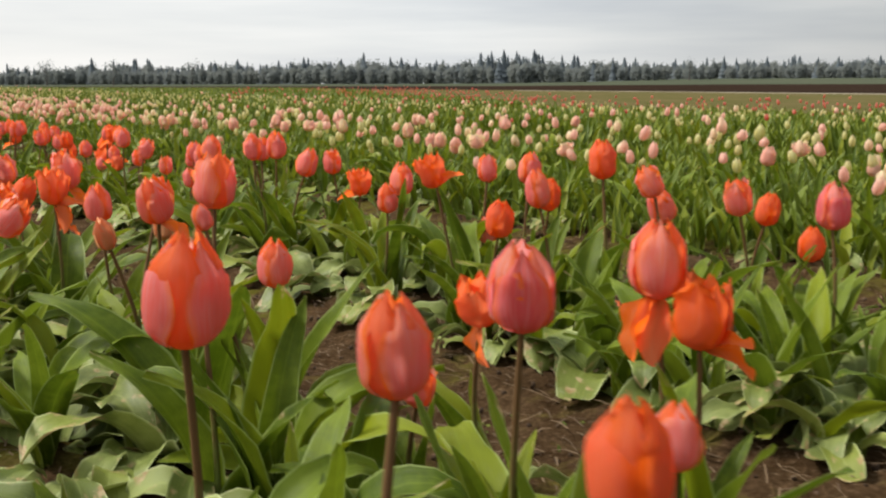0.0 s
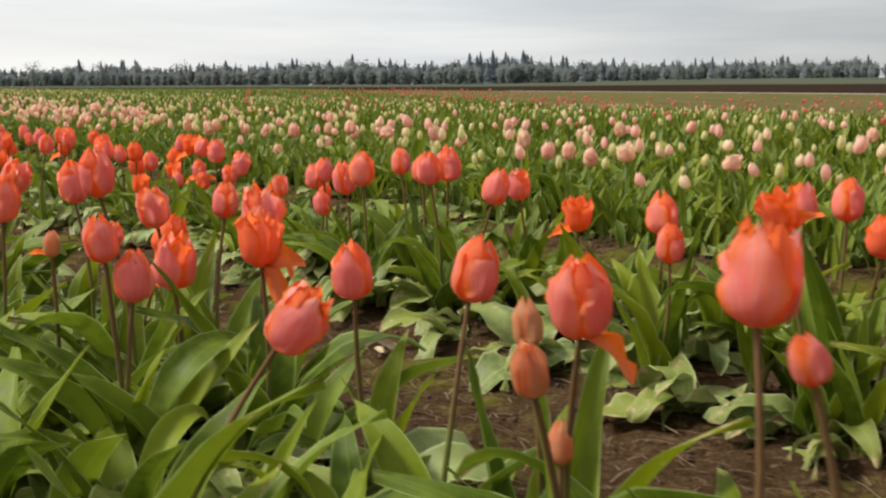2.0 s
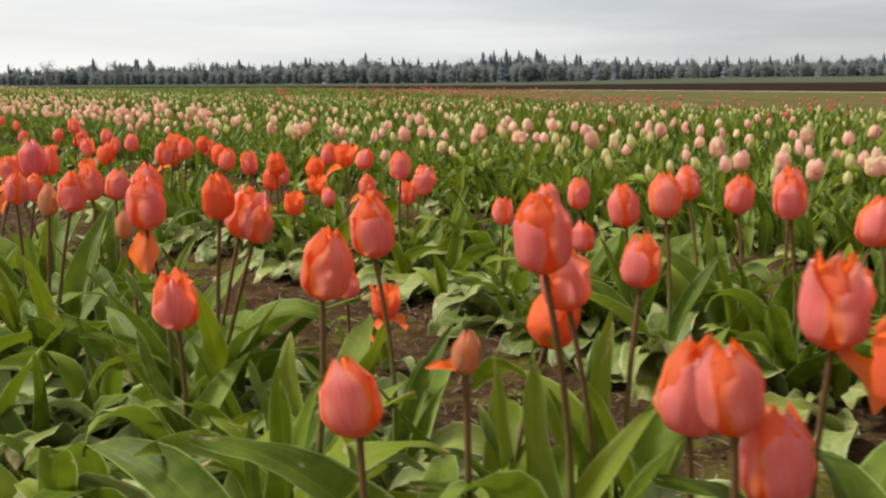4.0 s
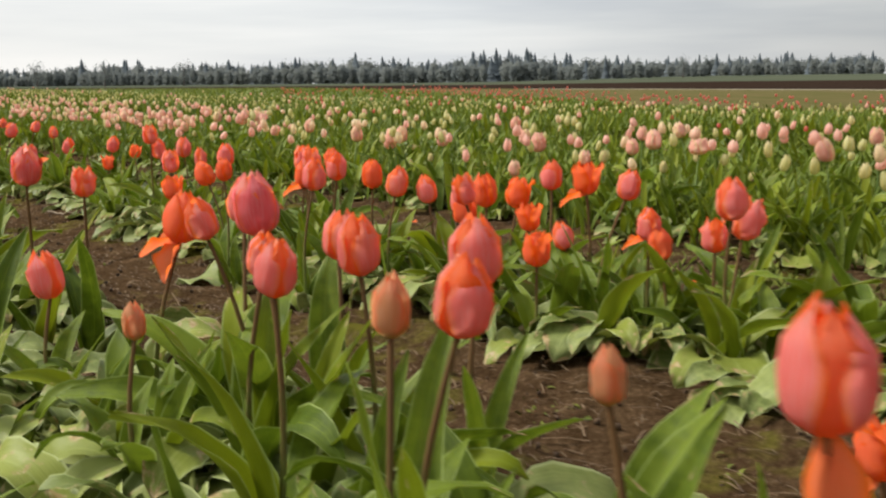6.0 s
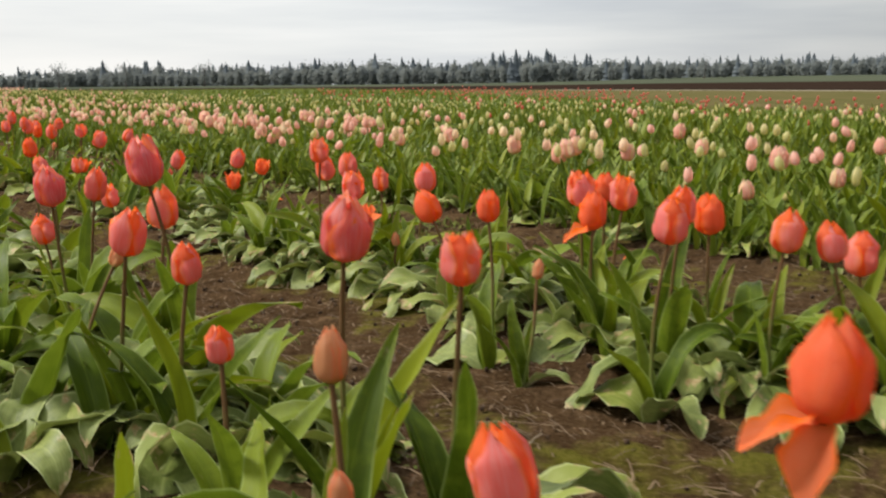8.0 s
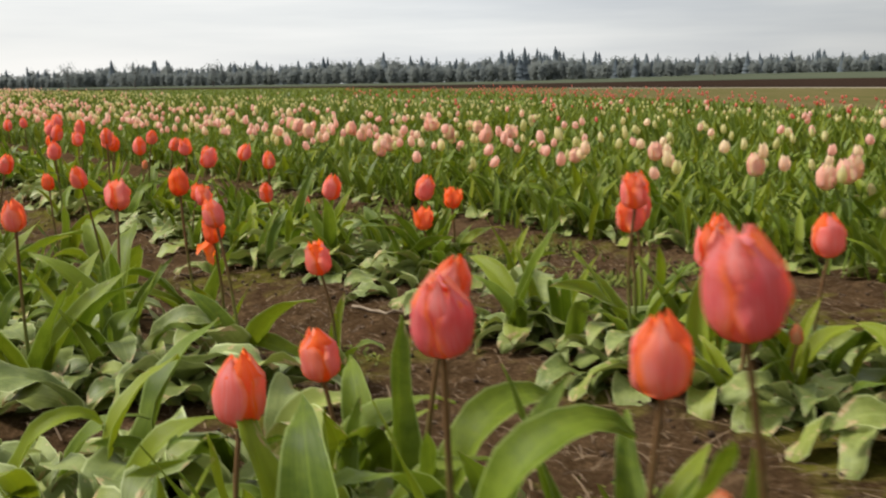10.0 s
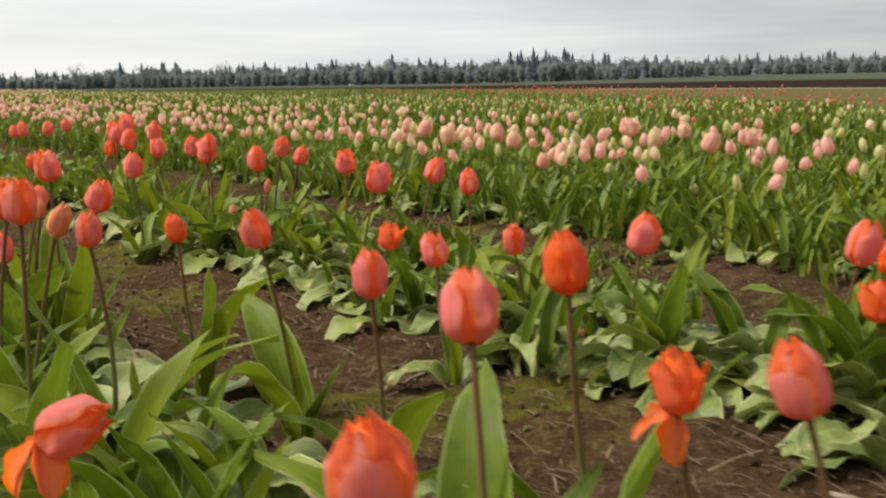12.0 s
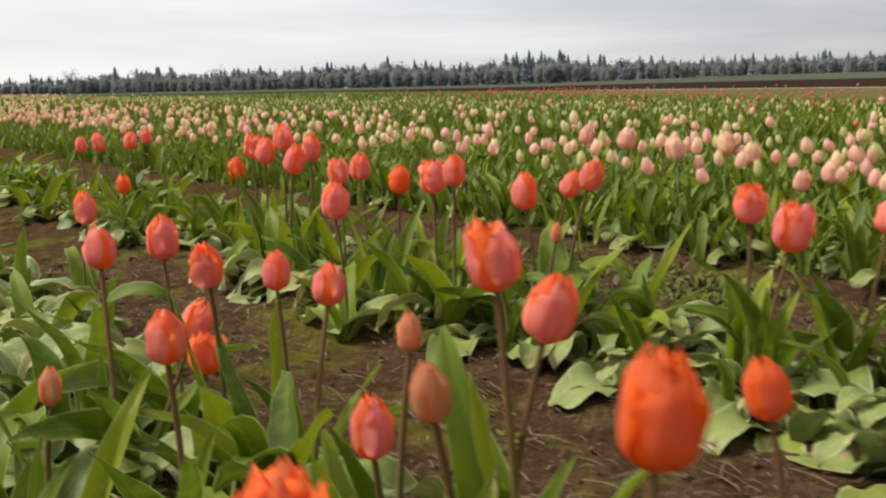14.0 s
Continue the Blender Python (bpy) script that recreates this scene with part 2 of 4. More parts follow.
def ground_material():
    m, nt, b = surface("field_soil", 1.0, 0.0)
    p = nt.nodes.new("ShaderNodeTexCoord").outputs["Object"]
    sep = nt.nodes.new("ShaderNodeSeparateXYZ")
    link(nt, p, sep.inputs[0])
    v = maths(nt, "ADD", maths(nt, "MULTIPLY", sep.outputs[0], CU), maths(nt, "MULTIPLY", sep.outputs[1], SU))
    fine, mid, broad = noisy(nt, p, 90.0, 6.0, 0.7), noisy(nt, p, 14.0, 5.0), noisy(nt, p, 2.3, 4.0)
    soil = ramp(nt, maths(nt, "ADD", maths(nt, "MULTIPLY", fine, 0.6), maths(nt, "MULTIPLY", mid, 0.4)),
                (0.30, (0.016, 0.009, 0.004)), (0.50, (0.060, 0.036, 0.018)), (0.70, (0.145, 0.092, 0.050)))
    litter = noisy(nt, scaled(nt, p, (60.0, 160.0, 60.0)), 1.0, 3.0)
    soil = mixed(nt, ramp(nt, litter, (0.62, (0, 0, 0)), (0.72, (0.7, 0.7, 0.7))), soil, (0.20, 0.14, 0.085))
    moss = ramp(nt, maths(nt, "ADD", maths(nt, "MULTIPLY", broad, 0.7), maths(nt, "MULTIPLY", mid, 0.35)), (0.55, (0, 0, 0)), (0.66, (0.7, 0.7, 0.7)))
    soil = mixed(nt, moss, soil, mixed(nt, fine, (0.040, 0.046, 0.005), (0.170, 0.165, 0.020)))
    stubble = ramp(nt, noisy(nt, scaled(nt, p, (1.0, 0.22, 1.0)), 0.7, 6.0), (0.3, (0.078, 0.082, 0.026)), (0.7, (0.130, 0.100, 0.048)))
    plough = ramp(nt, noisy(nt, scaled(nt, p, (0.05, 1.1, 1.0)), 0.6, 5.0), (0.3, (0.016, 0.011, 0.008)), (0.7, (0.040, 0.026, 0.019)))
    meadow = ramp(nt, noisy(nt, scaled(nt, p, (0.2, 0.5, 1.0)), 0.12, 4.0), (0.3, (0.055, 0.066, 0.046)), (0.7, (0.088, 0.098, 0.064)))
    wob = maths(nt, "MULTIPLY", maths(nt, "SUBTRACT", noisy(nt, p, 0.35, 3.0), 0.5), 2.0)
    along = maths(nt, "SUBTRACT", maths(nt, "MULTIPLY", sep.outputs[1], CU), maths(nt, "MULTIPLY", sep.outputs[0], SU))
    border = maths(nt, "ADD", maths(nt, "MULTIPLY", maths(nt, "MAXIMUM", along, 14.0), 0.5), 10.0)
    c = mixed(nt, maths(nt, "GREATER_THAN", maths(nt, "ADD", v, wob), border), soil, stubble)
    ahead = maths(nt, "ADD", sep.outputs[1], maths(nt, "MULTIPLY", sep.outputs[0], 0.22))
    edge = maths(nt, "ADD", maths(nt, "ADD", ahead, maths(nt, "MULTIPLY", maths(nt, "MAXIMUM", sep.outputs[0], 0.0), 2.2)), wob)
    track = maths(nt, "MULTIPLY", maths(nt, "GREATER_THAN", edge, 133.0), maths(nt, "GREATER_THAN", sep.outputs[0], 9.0))
    c = mixed(nt, track, c, (0.34, 0.30, 0.24))
    c = mixed(nt, maths(nt, "GREATER_THAN", edge, 141.0), c, plough)
    c = mixed(nt, maths(nt, "GREATER_THAN", ahead, 340.0), c, meadow)
    link(nt, c, b.inputs["Base Color"])
    bumped(nt, b, maths(nt, "ADD", fine, mid), 0.9, 0.012)
    return m


SOIL = ground_material()


def plain(name, a, z, scale, rough=0.8, through=0.0):
    m, nt, b = surface(name, rough, 0.2)
    n = noisy(nt, nt.nodes.new("ShaderNodeTexCoord").outputs["Object"], scale, 4.0)
    f = maths(nt, "ADD", maths(nt, "MULTIPLY", n, 0.6), maths(nt, "MULTIPLY", chance(nt), 0.4))
    c = ramp(nt, f, (0.25, a), (0.75, z))
    link(nt, c, b.inputs["Base Color"])
    if through:
        glowing_through(nt, b, c, through)
    return m


STRAW = plain("dry_straw", (0.060, 0.038, 0.022), (0.21, 0.145, 0.085), 9.0)
CLOD = plain("soil_clod", (0.025, 0.015, 0.009), (0.10, 0.064, 0.038), 40.0, 0.95)
MOSS = plain("weed_green", (0.06, 0.085, 0.010), (0.15, 0.17, 0.025), 5.0)
# needle and leaf colours are lifted to pale blue-grey to imitate distance haze
HAZED_CONIFER = plain("hazed_needles", (0.148, 0.180, 0.204), (0.185, 0.216, 0.230), 0.2, through=0.45)
HAZED_BROADLEAF = plain("hazed_foliage", (0.172, 0.198, 0.202), (0.224, 0.238, 0.210), 0.05, through=0.5)
BARK = plain("bark", (0.05, 0.04, 0.035), (0.12, 0.10, 0.085), 3.0)


# ---- mesh helpers ----
def grid_mesh(name, rows_, cols, uvs, material, smooth=True):
    """A sheet from a grid of points, with (across, along) for its texture."""
    n, k = len(rows_), len(cols)
    me = bpy.data.meshes.new(name)
    verts = [rows_[i][j] for i in range(n) for j in range(k)]
    faces = [(i * k + j, i * k + j + 1, (i + 1) * k + j + 1, (i + 1) * k + j) for i in range(n - 1) for j in range(k - 1)]
    me.from_pydata(verts, [], faces)
    layer = me.uv_layers.new(name="UVMap")
    flat = [uvs[i][j] for i in range(n) for j in range(k)]
    layer.data.foreach_set("uv", [c for l in me.loops for c in flat[l.vertex_index]])
    if smooth:
        me.polygons.foreach_set("use_smooth", [True] * len(me.polygons))
    me.materials.append(material)
    return me


def joined(name, sheets, material):
    """Several grid sheets as one mesh."""
    verts, faces, uv = [], [], []
    for rows_, uvs in sheets:
        n, k, o = len(rows_), len(rows_[0]), len(verts)
        verts += [p for r in rows_ for p in r]
        uv += [q for r in uvs for q in r]
        faces += [(o + i * k + j, o + i * k + j + 1, o + (i + 1) * k + j + 1, o + (i + 1) * k + j) for i in range(n - 1) for j in range(k - 1)]
    me = bpy.data.meshes.new(name)
    me.from_pydata(verts, [], faces)
    layer = me.uv_layers.new(name="UVMap")
    layer.data.foreach_set("uv", [c for l in me.loops for c in uv[l.vertex_index]])
    me.polygons.foreach_set("use_smooth", [True] * len(me.polygons))
    me.materials.append(material)
    return me


def arrays_mesh(name, verts, quads, material, uv=None, smooth=True):
    """A large mesh from numpy arrays of corners and four-sided faces."""
    me = bpy.data.meshes.new(name)
    me.vertices.add(len(verts))
    me.vertices.foreach_set("co", np.asarray(verts, np.float32).ravel())
    q = np.asarray(quads, np.int32)
    me.loops.add(q.size)
    me.loops.foreach_set("vertex_index", q.ravel())
    me.polygons.add(len(q))
    me.polygons.foreach_set("loop_start", np.arange(0, q.size, 4, dtype=np.int32))
    if smooth:
        me.polygons.foreach_set("use_smooth", np.ones(len(q), bool))
    if uv is not None:
        layer = me.uv_layers.new(name="UVMap")
        layer.data.foreach_set("uv", np.asarray(uv, np.float32)[q.ravel()].ravel())
    me.materials.append(material)
    me.update(calc_edges=True)
    return me


def child(name, me, parent, m=None, label=""):
    ob = new(name, me)
    ob.parent = parent
    if m is not None:
        ob.matrix_local = m
    if label:
        tagged(ob, label)
    return ob


# ---- the ground ----
def terrain(x, y, u, v):
    """Low beds with furrows between them, a slight climb along the beds and a slow rise far off."""
    bed = 0.0
    for at, half in BEDS:
        bed += 0.045 * np.exp(-((v - at) / half) ** 4)
    near = np.exp(-(np.hypot(x, y - 6) / 30) ** 2)
    rough = 0.010 * np.sin(u * 23 + 3 * np.sin(v * 17)) * np.sin(v * 29 + 2 * np.sin(u * 13)) + 0.007 * np.sin(u * 61 + v * 47) * np.sin(v * 71 - u * 31)
    far = np.clip(y + 0.22 * x - 200, 0.0, 540.0)
    right = 0.5 + 0.5 * np.tanh((x / np.maximum(y, 50.0) - 0.16) / 0.06)
    climb = np.clip((u - 8.0) / 60.0, 0.0, 1.0)
    rise = 0.5 * climb * climb * (3.0 - 2.0 * climb) * np.exp(-np.clip(v - 4.0, 0.0, 400.0) / 25.0)
    return rise + bed * near + rough * near + (0.00010 + 0.00026 * right) * far ** 1.5


BEDS = [(2.3, 0.28), (3.38, 0.36), (4.52, 0.36), (6.05, 0.42), (7.10, 0.40), (8.15, 0.40), (9.85, 0.40), (10.90, 0.40)]


def spread(lo, hi, step, reach):
    out, d = list(np.arange(lo, hi, step)), step
    a = b = 0.0
    while a < reach:
        d *= 1.22
        a += d
        out.append(hi + a)
        out.insert(0, lo - a)
    return np.array(out)


def make_ground():
    us, vs = spread(-1.0, 15.0, 0.045, 2600.0), spread(2.2, 7.4, 0.035, 2600.0)
    u, v = np.meshgrid(us, vs, indexing="ij")
    x, y = -SU * u + CU * v, CU * u + SU * v
    verts = np.stack([x, y, terrain(x, y, u, v)], -1).reshape(-1, 3)
    n, k = u.shape
    i = np.arange(n * k).reshape(n, k)
    quads = np.stack([i[:-1, :-1], i[:-1, 1:], i[1:, 1:], i[1:, :-1]], -1).reshape(-1, 4)[:, ::-1]
    ob = new("ground", arrays_mesh("ground", verts, quads, SOIL))
    tagged(ob, "brown soil of a tulip field with furrows, moss and straw", "ground", kind="structure")


make_ground()


def soil_height(u, v):
    p = field(u, v)
    return float(terrain(np.array(p.x), np.array(p.y), np.array(u), np.array(v)))


# ---- petals, leaves and stems ----
PROFILE = ((0.0, 0.30), (0.06, 0.66), (0.16, 0.90), (0.30, 1.0), (0.52, 1.0), (0.72, 0.94), (0.88, 0.80), (1.0, 0.0))


def petal_sheet(turn, radius, top, spread_, ruffle, seed, height=1.0, lean=0.0, flare=0.0, nt_=12, ns=11):
    """One cupped petal of a flower one unit high, round the upright axis. top: how wide the mouth stays."""
    rng = random.Random(seed)
    ph = [rng.uniform(0, 6.3) for _ in range(4)]
    hs, rs = [p[0] for p in PROFILE], [p[1] for p in PROFILE[:-1]] + [top]
    rs[-2] = max(rs[-2] * 0.6 + top * 0.4, 0.15 + 0.85 * top)
    pts, uvs = [], []
    for i in range(nt_):
        t = i / (nt_ - 1)
        r = radius * float(np.interp(t, hs, rs)) + lean * t * t
        w = spread_ * (max(0.0, 1 - t ** 6) ** 0.5 * (0.72 + 0.34 * math.sin(math.pi * min(1.0, t * 1.05))) + 0.20 * t)
        row, uvr = [], []
        for j in range(ns):
            s = 2 * j / (ns - 1) - 1
            wave = ruffle * (abs(s) ** 1.5) * t * (math.sin(7 * t + ph[0] + 2.5 * s) + 0.6 * math.sin(15 * t + ph[1]))
            crease = 0.035 * math.sin(5.5 * s + ph[3]) * min(1.0, 2 * t) - 0.05 * math.exp(-(s / 0.12) ** 2) * t
            rr = r * (1 + 0.04 * (1 - s * s) + 0.08 * s * s * flare) + radius * (wave + crease)
            a = turn + s * w
            z = height * t * (1 - 0.10 * s * s * t) + 0.16 * ruffle * (math.sin(9 * s + ph[2]) + 0.7 * math.sin(17 * s + ph[1])) * t ** 3
            row.append((rr * math.cos(a), rr * math.sin(a), z))
            uvr.append((0.5 + 0.5 * s, t))
        pts.append(row)
        uvs.append(uvr)
    return pts, uvs


def flower_set(name, material, inside, radius, top, ruffle, seeds, height=1.0, lean=0.0):
    """Meshes of flowers: (three inner petals in one mesh, three outer petals each its own)."""
    out = []
    for sd in seeds:
        rng = random.Random(sd)
        a0 = rng.uniform(0, 2)
        inner = joined(name + "_inner", [petal_sheet(a0 + 1.05 + k * 2.094, radius * 0.90, top * 0.85, 1.15, ruffle, sd * 10 + k, height * rng.uniform(0.95, 1.03)) for k in range(3)], inside)
        outer = []
        for k in range(3):
            pts, uvs = petal_sheet(a0 + k * 2.094 + rng.uniform(-0.12, 0.12), radius * rng.uniform(0.96, 1.05), top * rng.uniform(0.85, 1.15), rng.uniform(0.74, 1.02), ruffle, sd * 10 + 5 + k,
                                   height * rng.uniform(0.88, 1.0), lean * rng.uniform(0.2, 1.6), 1.0)
            outer.append(grid_mesh(name + "_petal", pts, pts[0], uvs, material))
        out.append((inner, outer))
    return out


FLOWERS = {
    "egg": flower_set("coral_flower", CORAL, ORANGE, 0.330, 0.36, 0.13, range(1, 13)),
    "rose": flower_set("rose_flower", ROSE, CORAL, 0.330, 0.36, 0.13, range(81, 85)),
    "orange": flower_set("orange_flower", ORANGE, ORANGE, 0.325, 0.38, 0.14, range(91, 95)),
    "slim": flower_set("slim_flower", CORAL, ORANGE, 0.295, 0.34, 0.13, range(11, 16)),
    "ragged": flower_set("ragged_flower", CORAL, ORANGE, 0.340, 0.68, 0.22, range(21, 27), 0.97),
    "open": flower_set("open_flower", ORANGE, ORANGE, 0.335, 0.76, 0.24, range(31, 36), 0.97, 0.12),
    "bud": flower_set("bud_flower", BUD, BUD, 0.262, 0.30, 0.07, range(41, 45)),
    "pink": flower_set("pink_flower", PINK, PINK, 0.345, 0.50, 0.13, range(51, 57)),
    "pink_open": flower_set("pink_open_flower", PINK, PINK, 0.420, 0.90, 0.22, range(61, 64), 0.85),
    "cream": flower_set("cream_flower", CREAM, CREAM, 0.300, 0.36, 0.06, range(71, 74)),
}


def loose_petal(seed, material):
    """A petal that has let go: a shallow ruffled cup one unit long, lying along +x."""
    rng = random.Random(seed)
    pts, uvs = [], []
    bend = rng.uniform(-0.7, 0.2)
    n, k = 12, 9
    for i in range(n):
        t = i / (n - 1)
        w = 0.31 * math.sin(math.pi * (0.06 + 0.84 * t)) ** 0.7 * (1 + 0.07 * math.sin(11 * t + seed))
        row, uvr = [], []
        for j in range(k):
            s = 2 * j / (k - 1) - 1
            ruffle = 0.045 * s * s * math.sin(13 * t + 2 * s + seed) - 0.05 * math.exp(-(s / 0.2) ** 2) * t
            row.append((t * (1 - 0.08 * s * s * t), s * w, 0.30 * s * s * w / 0.37 + bend * t * t * 0.5 + 0.03 * math.sin(8 * t + 5 * s + seed) + ruffle))
            uvr.append((0.5 + 0.5 * s, t))
        pts.append(row)
        uvs.append(uvr)
    return grid_mesh("loose_petal", pts, pts[0], uvs, material)


LOOSE = [loose_petal(s, ORANGE) for s in (1, 2, 3, 4)]


def leaf_sheet(seed, width, start, bend, power, fold, wavy, twist, belly=0.8, blunt=0.7):
    """A tulip leaf one unit long from the origin, leaning towards +x. belly: below 1 the leaf is widest past its foot."""
    rng = random.Random(seed)
    ph, ph2 = rng.uniform(0, 6.3), rng.uniform(0, 6.3)
    pts, uvs = [], []
    x = z = y = 0.0
    n, k = 13, 7
    for i in range(n):
        t = i / (n - 1)
        th = radians(start + bend * t ** power)
        if i:
            x += math.sin(th) / (n - 1)
            z += math.cos(th) / (n - 1)
            y += 0.12 * math.sin(3 * t + ph) / (n - 1)
        w = width * max(0.05, math.sin(math.pi * min(1.0, 0.10 + 0.90 * t ** belly)) ** blunt) * (1 - 0.10 * math.sin(9 * t + ph2) * t)
        tw = radians(twist) * t
        nx, nz = -math.cos(th), math.sin(th)
        row, uvr = [], []
        for j in range(k):
            s = 2 * j / (k - 1) - 1
            cup = fold * w * (0.6 * abs(s) + 0.7 * s * s) * (1.35 - 1.25 * t)
            ripple = wavy * width * s * s * (math.sin(9 * t + ph + 2.2 * s) + 0.6 * math.sin(19 * t + 2 * ph - s)) * min(1.0, 3 * t)
            up = cup + ripple
            a, b_ = s * w * math.cos(tw) - up * math.sin(tw), s * w * math.sin(tw) + up * math.cos(tw)
            row.append((x + nx * b_, y + a, z + nz * b_))
            uvr.append((0.5 + 0.5 * s, t))
        pts.append(row)
        uvs.append(uvr)
    return pts, uvs


def leaf_set(specs, material):
    out = []
    for sp in specs:
        pts, uvs = leaf_sheet(*sp)
        out.append(grid_mesh("leaf", pts, pts[0], uvs, material))
    return out


UPRIGHT = leaf_set([(1, .078, 8, 44, 1.4, .75, .16, 25, .70, .62), (2, .090, 14, 62, 1.7, .62, .18, -30, .78, .60), (3, .068, 5, 28, 1.1, .8, .14, 45, .66, .66),
                    (4, .098, 14, 98, 2.2, .50, .20, 15, .80, .58), (5, .084, 22, 66, 1.2, .55, .19, -55, .75, .62), (6, .086, 12, 125, 2.6, .55, .18, 35, .76, .60)], LEAF)
ARCHED = leaf_set([(11, .150, 14, 130, 1.5, .40, .20, 20, .82, .52), (12, .165, 20, 118, 1.2, .35, .24, -28, .90, .50), (13, .140, 16, 150, 1.8, .40, .24, 32, .80, .54),
                   (14, .180, 26, 112, 1.1, .30, .26, -18, .95, .50), (15, .135, 24, 135, 1.3, .40, .24, 48, .85, .52)], SAGE)
FLOPPY = leaf_set([(21, .180, 26, 138, 0.85, .25, .22, 22, .90, .50), (22, .205, 34, 124, 0.95, .20, .28, -28, 1.0, .48), (23, .165, 40, 130, 0.85, .25, .28, 38, .86, .52),
                   (24, .195, 46, 104, 0.75, .20, .28, -18, .95, .48)], SAGE)


def stem_mesh(top, radius, rng, material):
    """A slightly bent round stalk from the origin to top."""
    k, n = 6, 8
    bend = Vector((rng.uniform(-0.012, 0.012), rng.uniform(-0.012, 0.012), 0))
    verts, faces = [], []
    for i in range(n):
        t = i / (n - 1)
        c = Vector(top) * t + bend * math.sin(math.pi * t) * 1.3 + Vector((-top[0], -top[1], 0)) * (t - t * t) * 0.45
        r = radius * (1.25 - 0.4 * t)
        verts += [(c.x + r * math.cos(6.2832 * j / k), c.y + r * math.sin(6.2832 * j / k), c.z) for j in range(k)]
    for i in range(n - 1):
        faces += [(i * k + j, i * k + (j + 1) % k, (i + 1) * k + (j + 1) % k, (i + 1) * k + j) for j in range(k)]
    me = bpy.data.meshes.new("stem")
    me.from_pydata(verts, [], faces)
    me.polygons.foreach_set("use_smooth", [True] * len(faces))
    me.materials.append(material)
    return me


def put_leaves(root, rng, count, broad, low=1.0, sized=1.0, tall=0.0, aim=None):
    """Leaves round the foot of a plant. broad: share of wide drooping leaves. tall: height of two upright leaves that
    clasp the stem. aim: the way that drooping leaves hang, where a plant stands at the edge of its bed."""
    a = rng.uniform(0, 6.3)
    for i in range(count):
        a += 2.4 + rng.uniform(-0.7, 0.7)
        pick = rng.random()
        if tall and i < 2:
            me, size = rng.choice(UPRIGHT[:3]), tall * rng.uniform(0.62, 0.92) / (low * sized)
        elif pick < broad:
            me, size = rng.choice(FLOPPY if rng.random() < 0.5 else ARCHED), rng.uniform(0.18, 0.27)
        else:
            me, size = rng.choice(UPRIGHT), rng.uniform(0.23, 0.35)
        size *= low * sized
        turn = a if aim is None else aim + rng.gauss(0, 0.6)
        m = Matrix.Rotation(turn, 4, "Z") @ Matrix.Translation((0.012, 0, 0)) @ Matrix.Rotation(rng.uniform(-0.2, 0.25), 4, "Y") @ Matrix.Diagonal((size, size * rng.uniform(0.85, 1.3), size, 1))
        child("leaf", me, root, m)


COUNT = [0]
LABELS = {
    "egg": "coral pink tulip with orange petal edges, closed flower",
    "rose": "rose pink tulip with thin orange petal edges",
    "orange": "orange tulip with a closed egg-shaped flower",
    "slim": "slim coral tulip with a narrow closed flower",
    "ragged": "coral tulip with ragged orange petal tips",
    "open": "coral orange tulip dropping loose petals",
    "bud": "young tulip with a green and salmon bud",
    "pink": "pale pink tulip in the dense green bed",
    "pink_open": "wide open pale pink tulip in the bed",
    "cream": "pale yellow green tulip bud in the bed",
}


def tulip(x, y, z, kind="", tall=0.0, tip=None, loose=(), leaves=None):
    """A tulip whose flower has its middle at (x, y, z)."""
    COUNT[0] += 1
    rng = random.Random(COUNT[0] * 7919)
    kind = kind or rng.choice(("egg", "egg", "egg", "egg", "slim", "ragged", "ragged", "orange"))
    tall = tall or (rng.uniform(0.074, 0.097) if kind not in ("bud", "cream") else rng.uniform(0.046, 0.060)) * (0.85 if z < 0.3 else 1.0)
    lean = tip if tip is not None else (rng.gauss(0, 11), rng.uniform(0, 360))
    pink = kind in ("pink", "pink_open", "cream")
    u, v = -SU * x + CU * y, CU * x + SU * y
    # the head's axis and its foot
    tilt = Matrix.Rotation(radians(lean[1]), 4, "Z") @ Matrix.Rotation(radians(lean[0]), 4, "Y")
    axis = (tilt.to_3x3() @ Vector((0, 0, 1)))
    neck = Vector((x, y, z)) - axis * tall * 0.5
    sway = Vector((axis.x, axis.y, 0)) * neck.z * 0.55 + Vector((rng.gauss(0, 0.012), rng.gauss(0, 0.012), 0))
    base = Vector((neck.x - sway.x, neck.y - sway.y, 0))
    base.z = soil_height(-SU * base.x + CU * base.y, CU * base.x + SU * base.y) - 0.004
    root = new("tulip")
    root.location = base
    tagged(root, LABELS[kind], "tulip", "pink tulips in the bed" if pink else "coral tulips along the bed")
    child("stem", stem_mesh(neck - base + axis * tall * 0.05, 0.0037 if not pink else 0.0034, rng, GREEN_STEM if pink else STEM), root)
    inner, outer = rng.choice(FLOWERS[kind])
    spin = Matrix.Translation(neck - base) @ tilt @ Matrix.Rotation(rng.uniform(0, 6.3), 4, "Z") @ Matrix.Diagonal((tall, tall, tall, 1))
    head = child("flower_head", inner, root, spin)
    for me in outer:
        child("petal", me, head, Matrix.Identity(4))
    for i, (turn, droop) in enumerate(loose):
        child("petal", LOOSE[(COUNT[0] + i) % 4], root, Matrix.Translation(neck - base) @ Matrix.Rotation(radians(turn), 4, "Z") @ Matrix.Rotation(droop, 4, "Y")
              @ Matrix.Diagonal((tall * 0.8,) * 3 + (1,)), "loose orange petal")
    n = leaves if leaves is not None else rng.choice((3, 4, 4) if pink else (4, 4, 5))
    late = min(1.0, max(0.0, (u - 4.0) / 4.0))
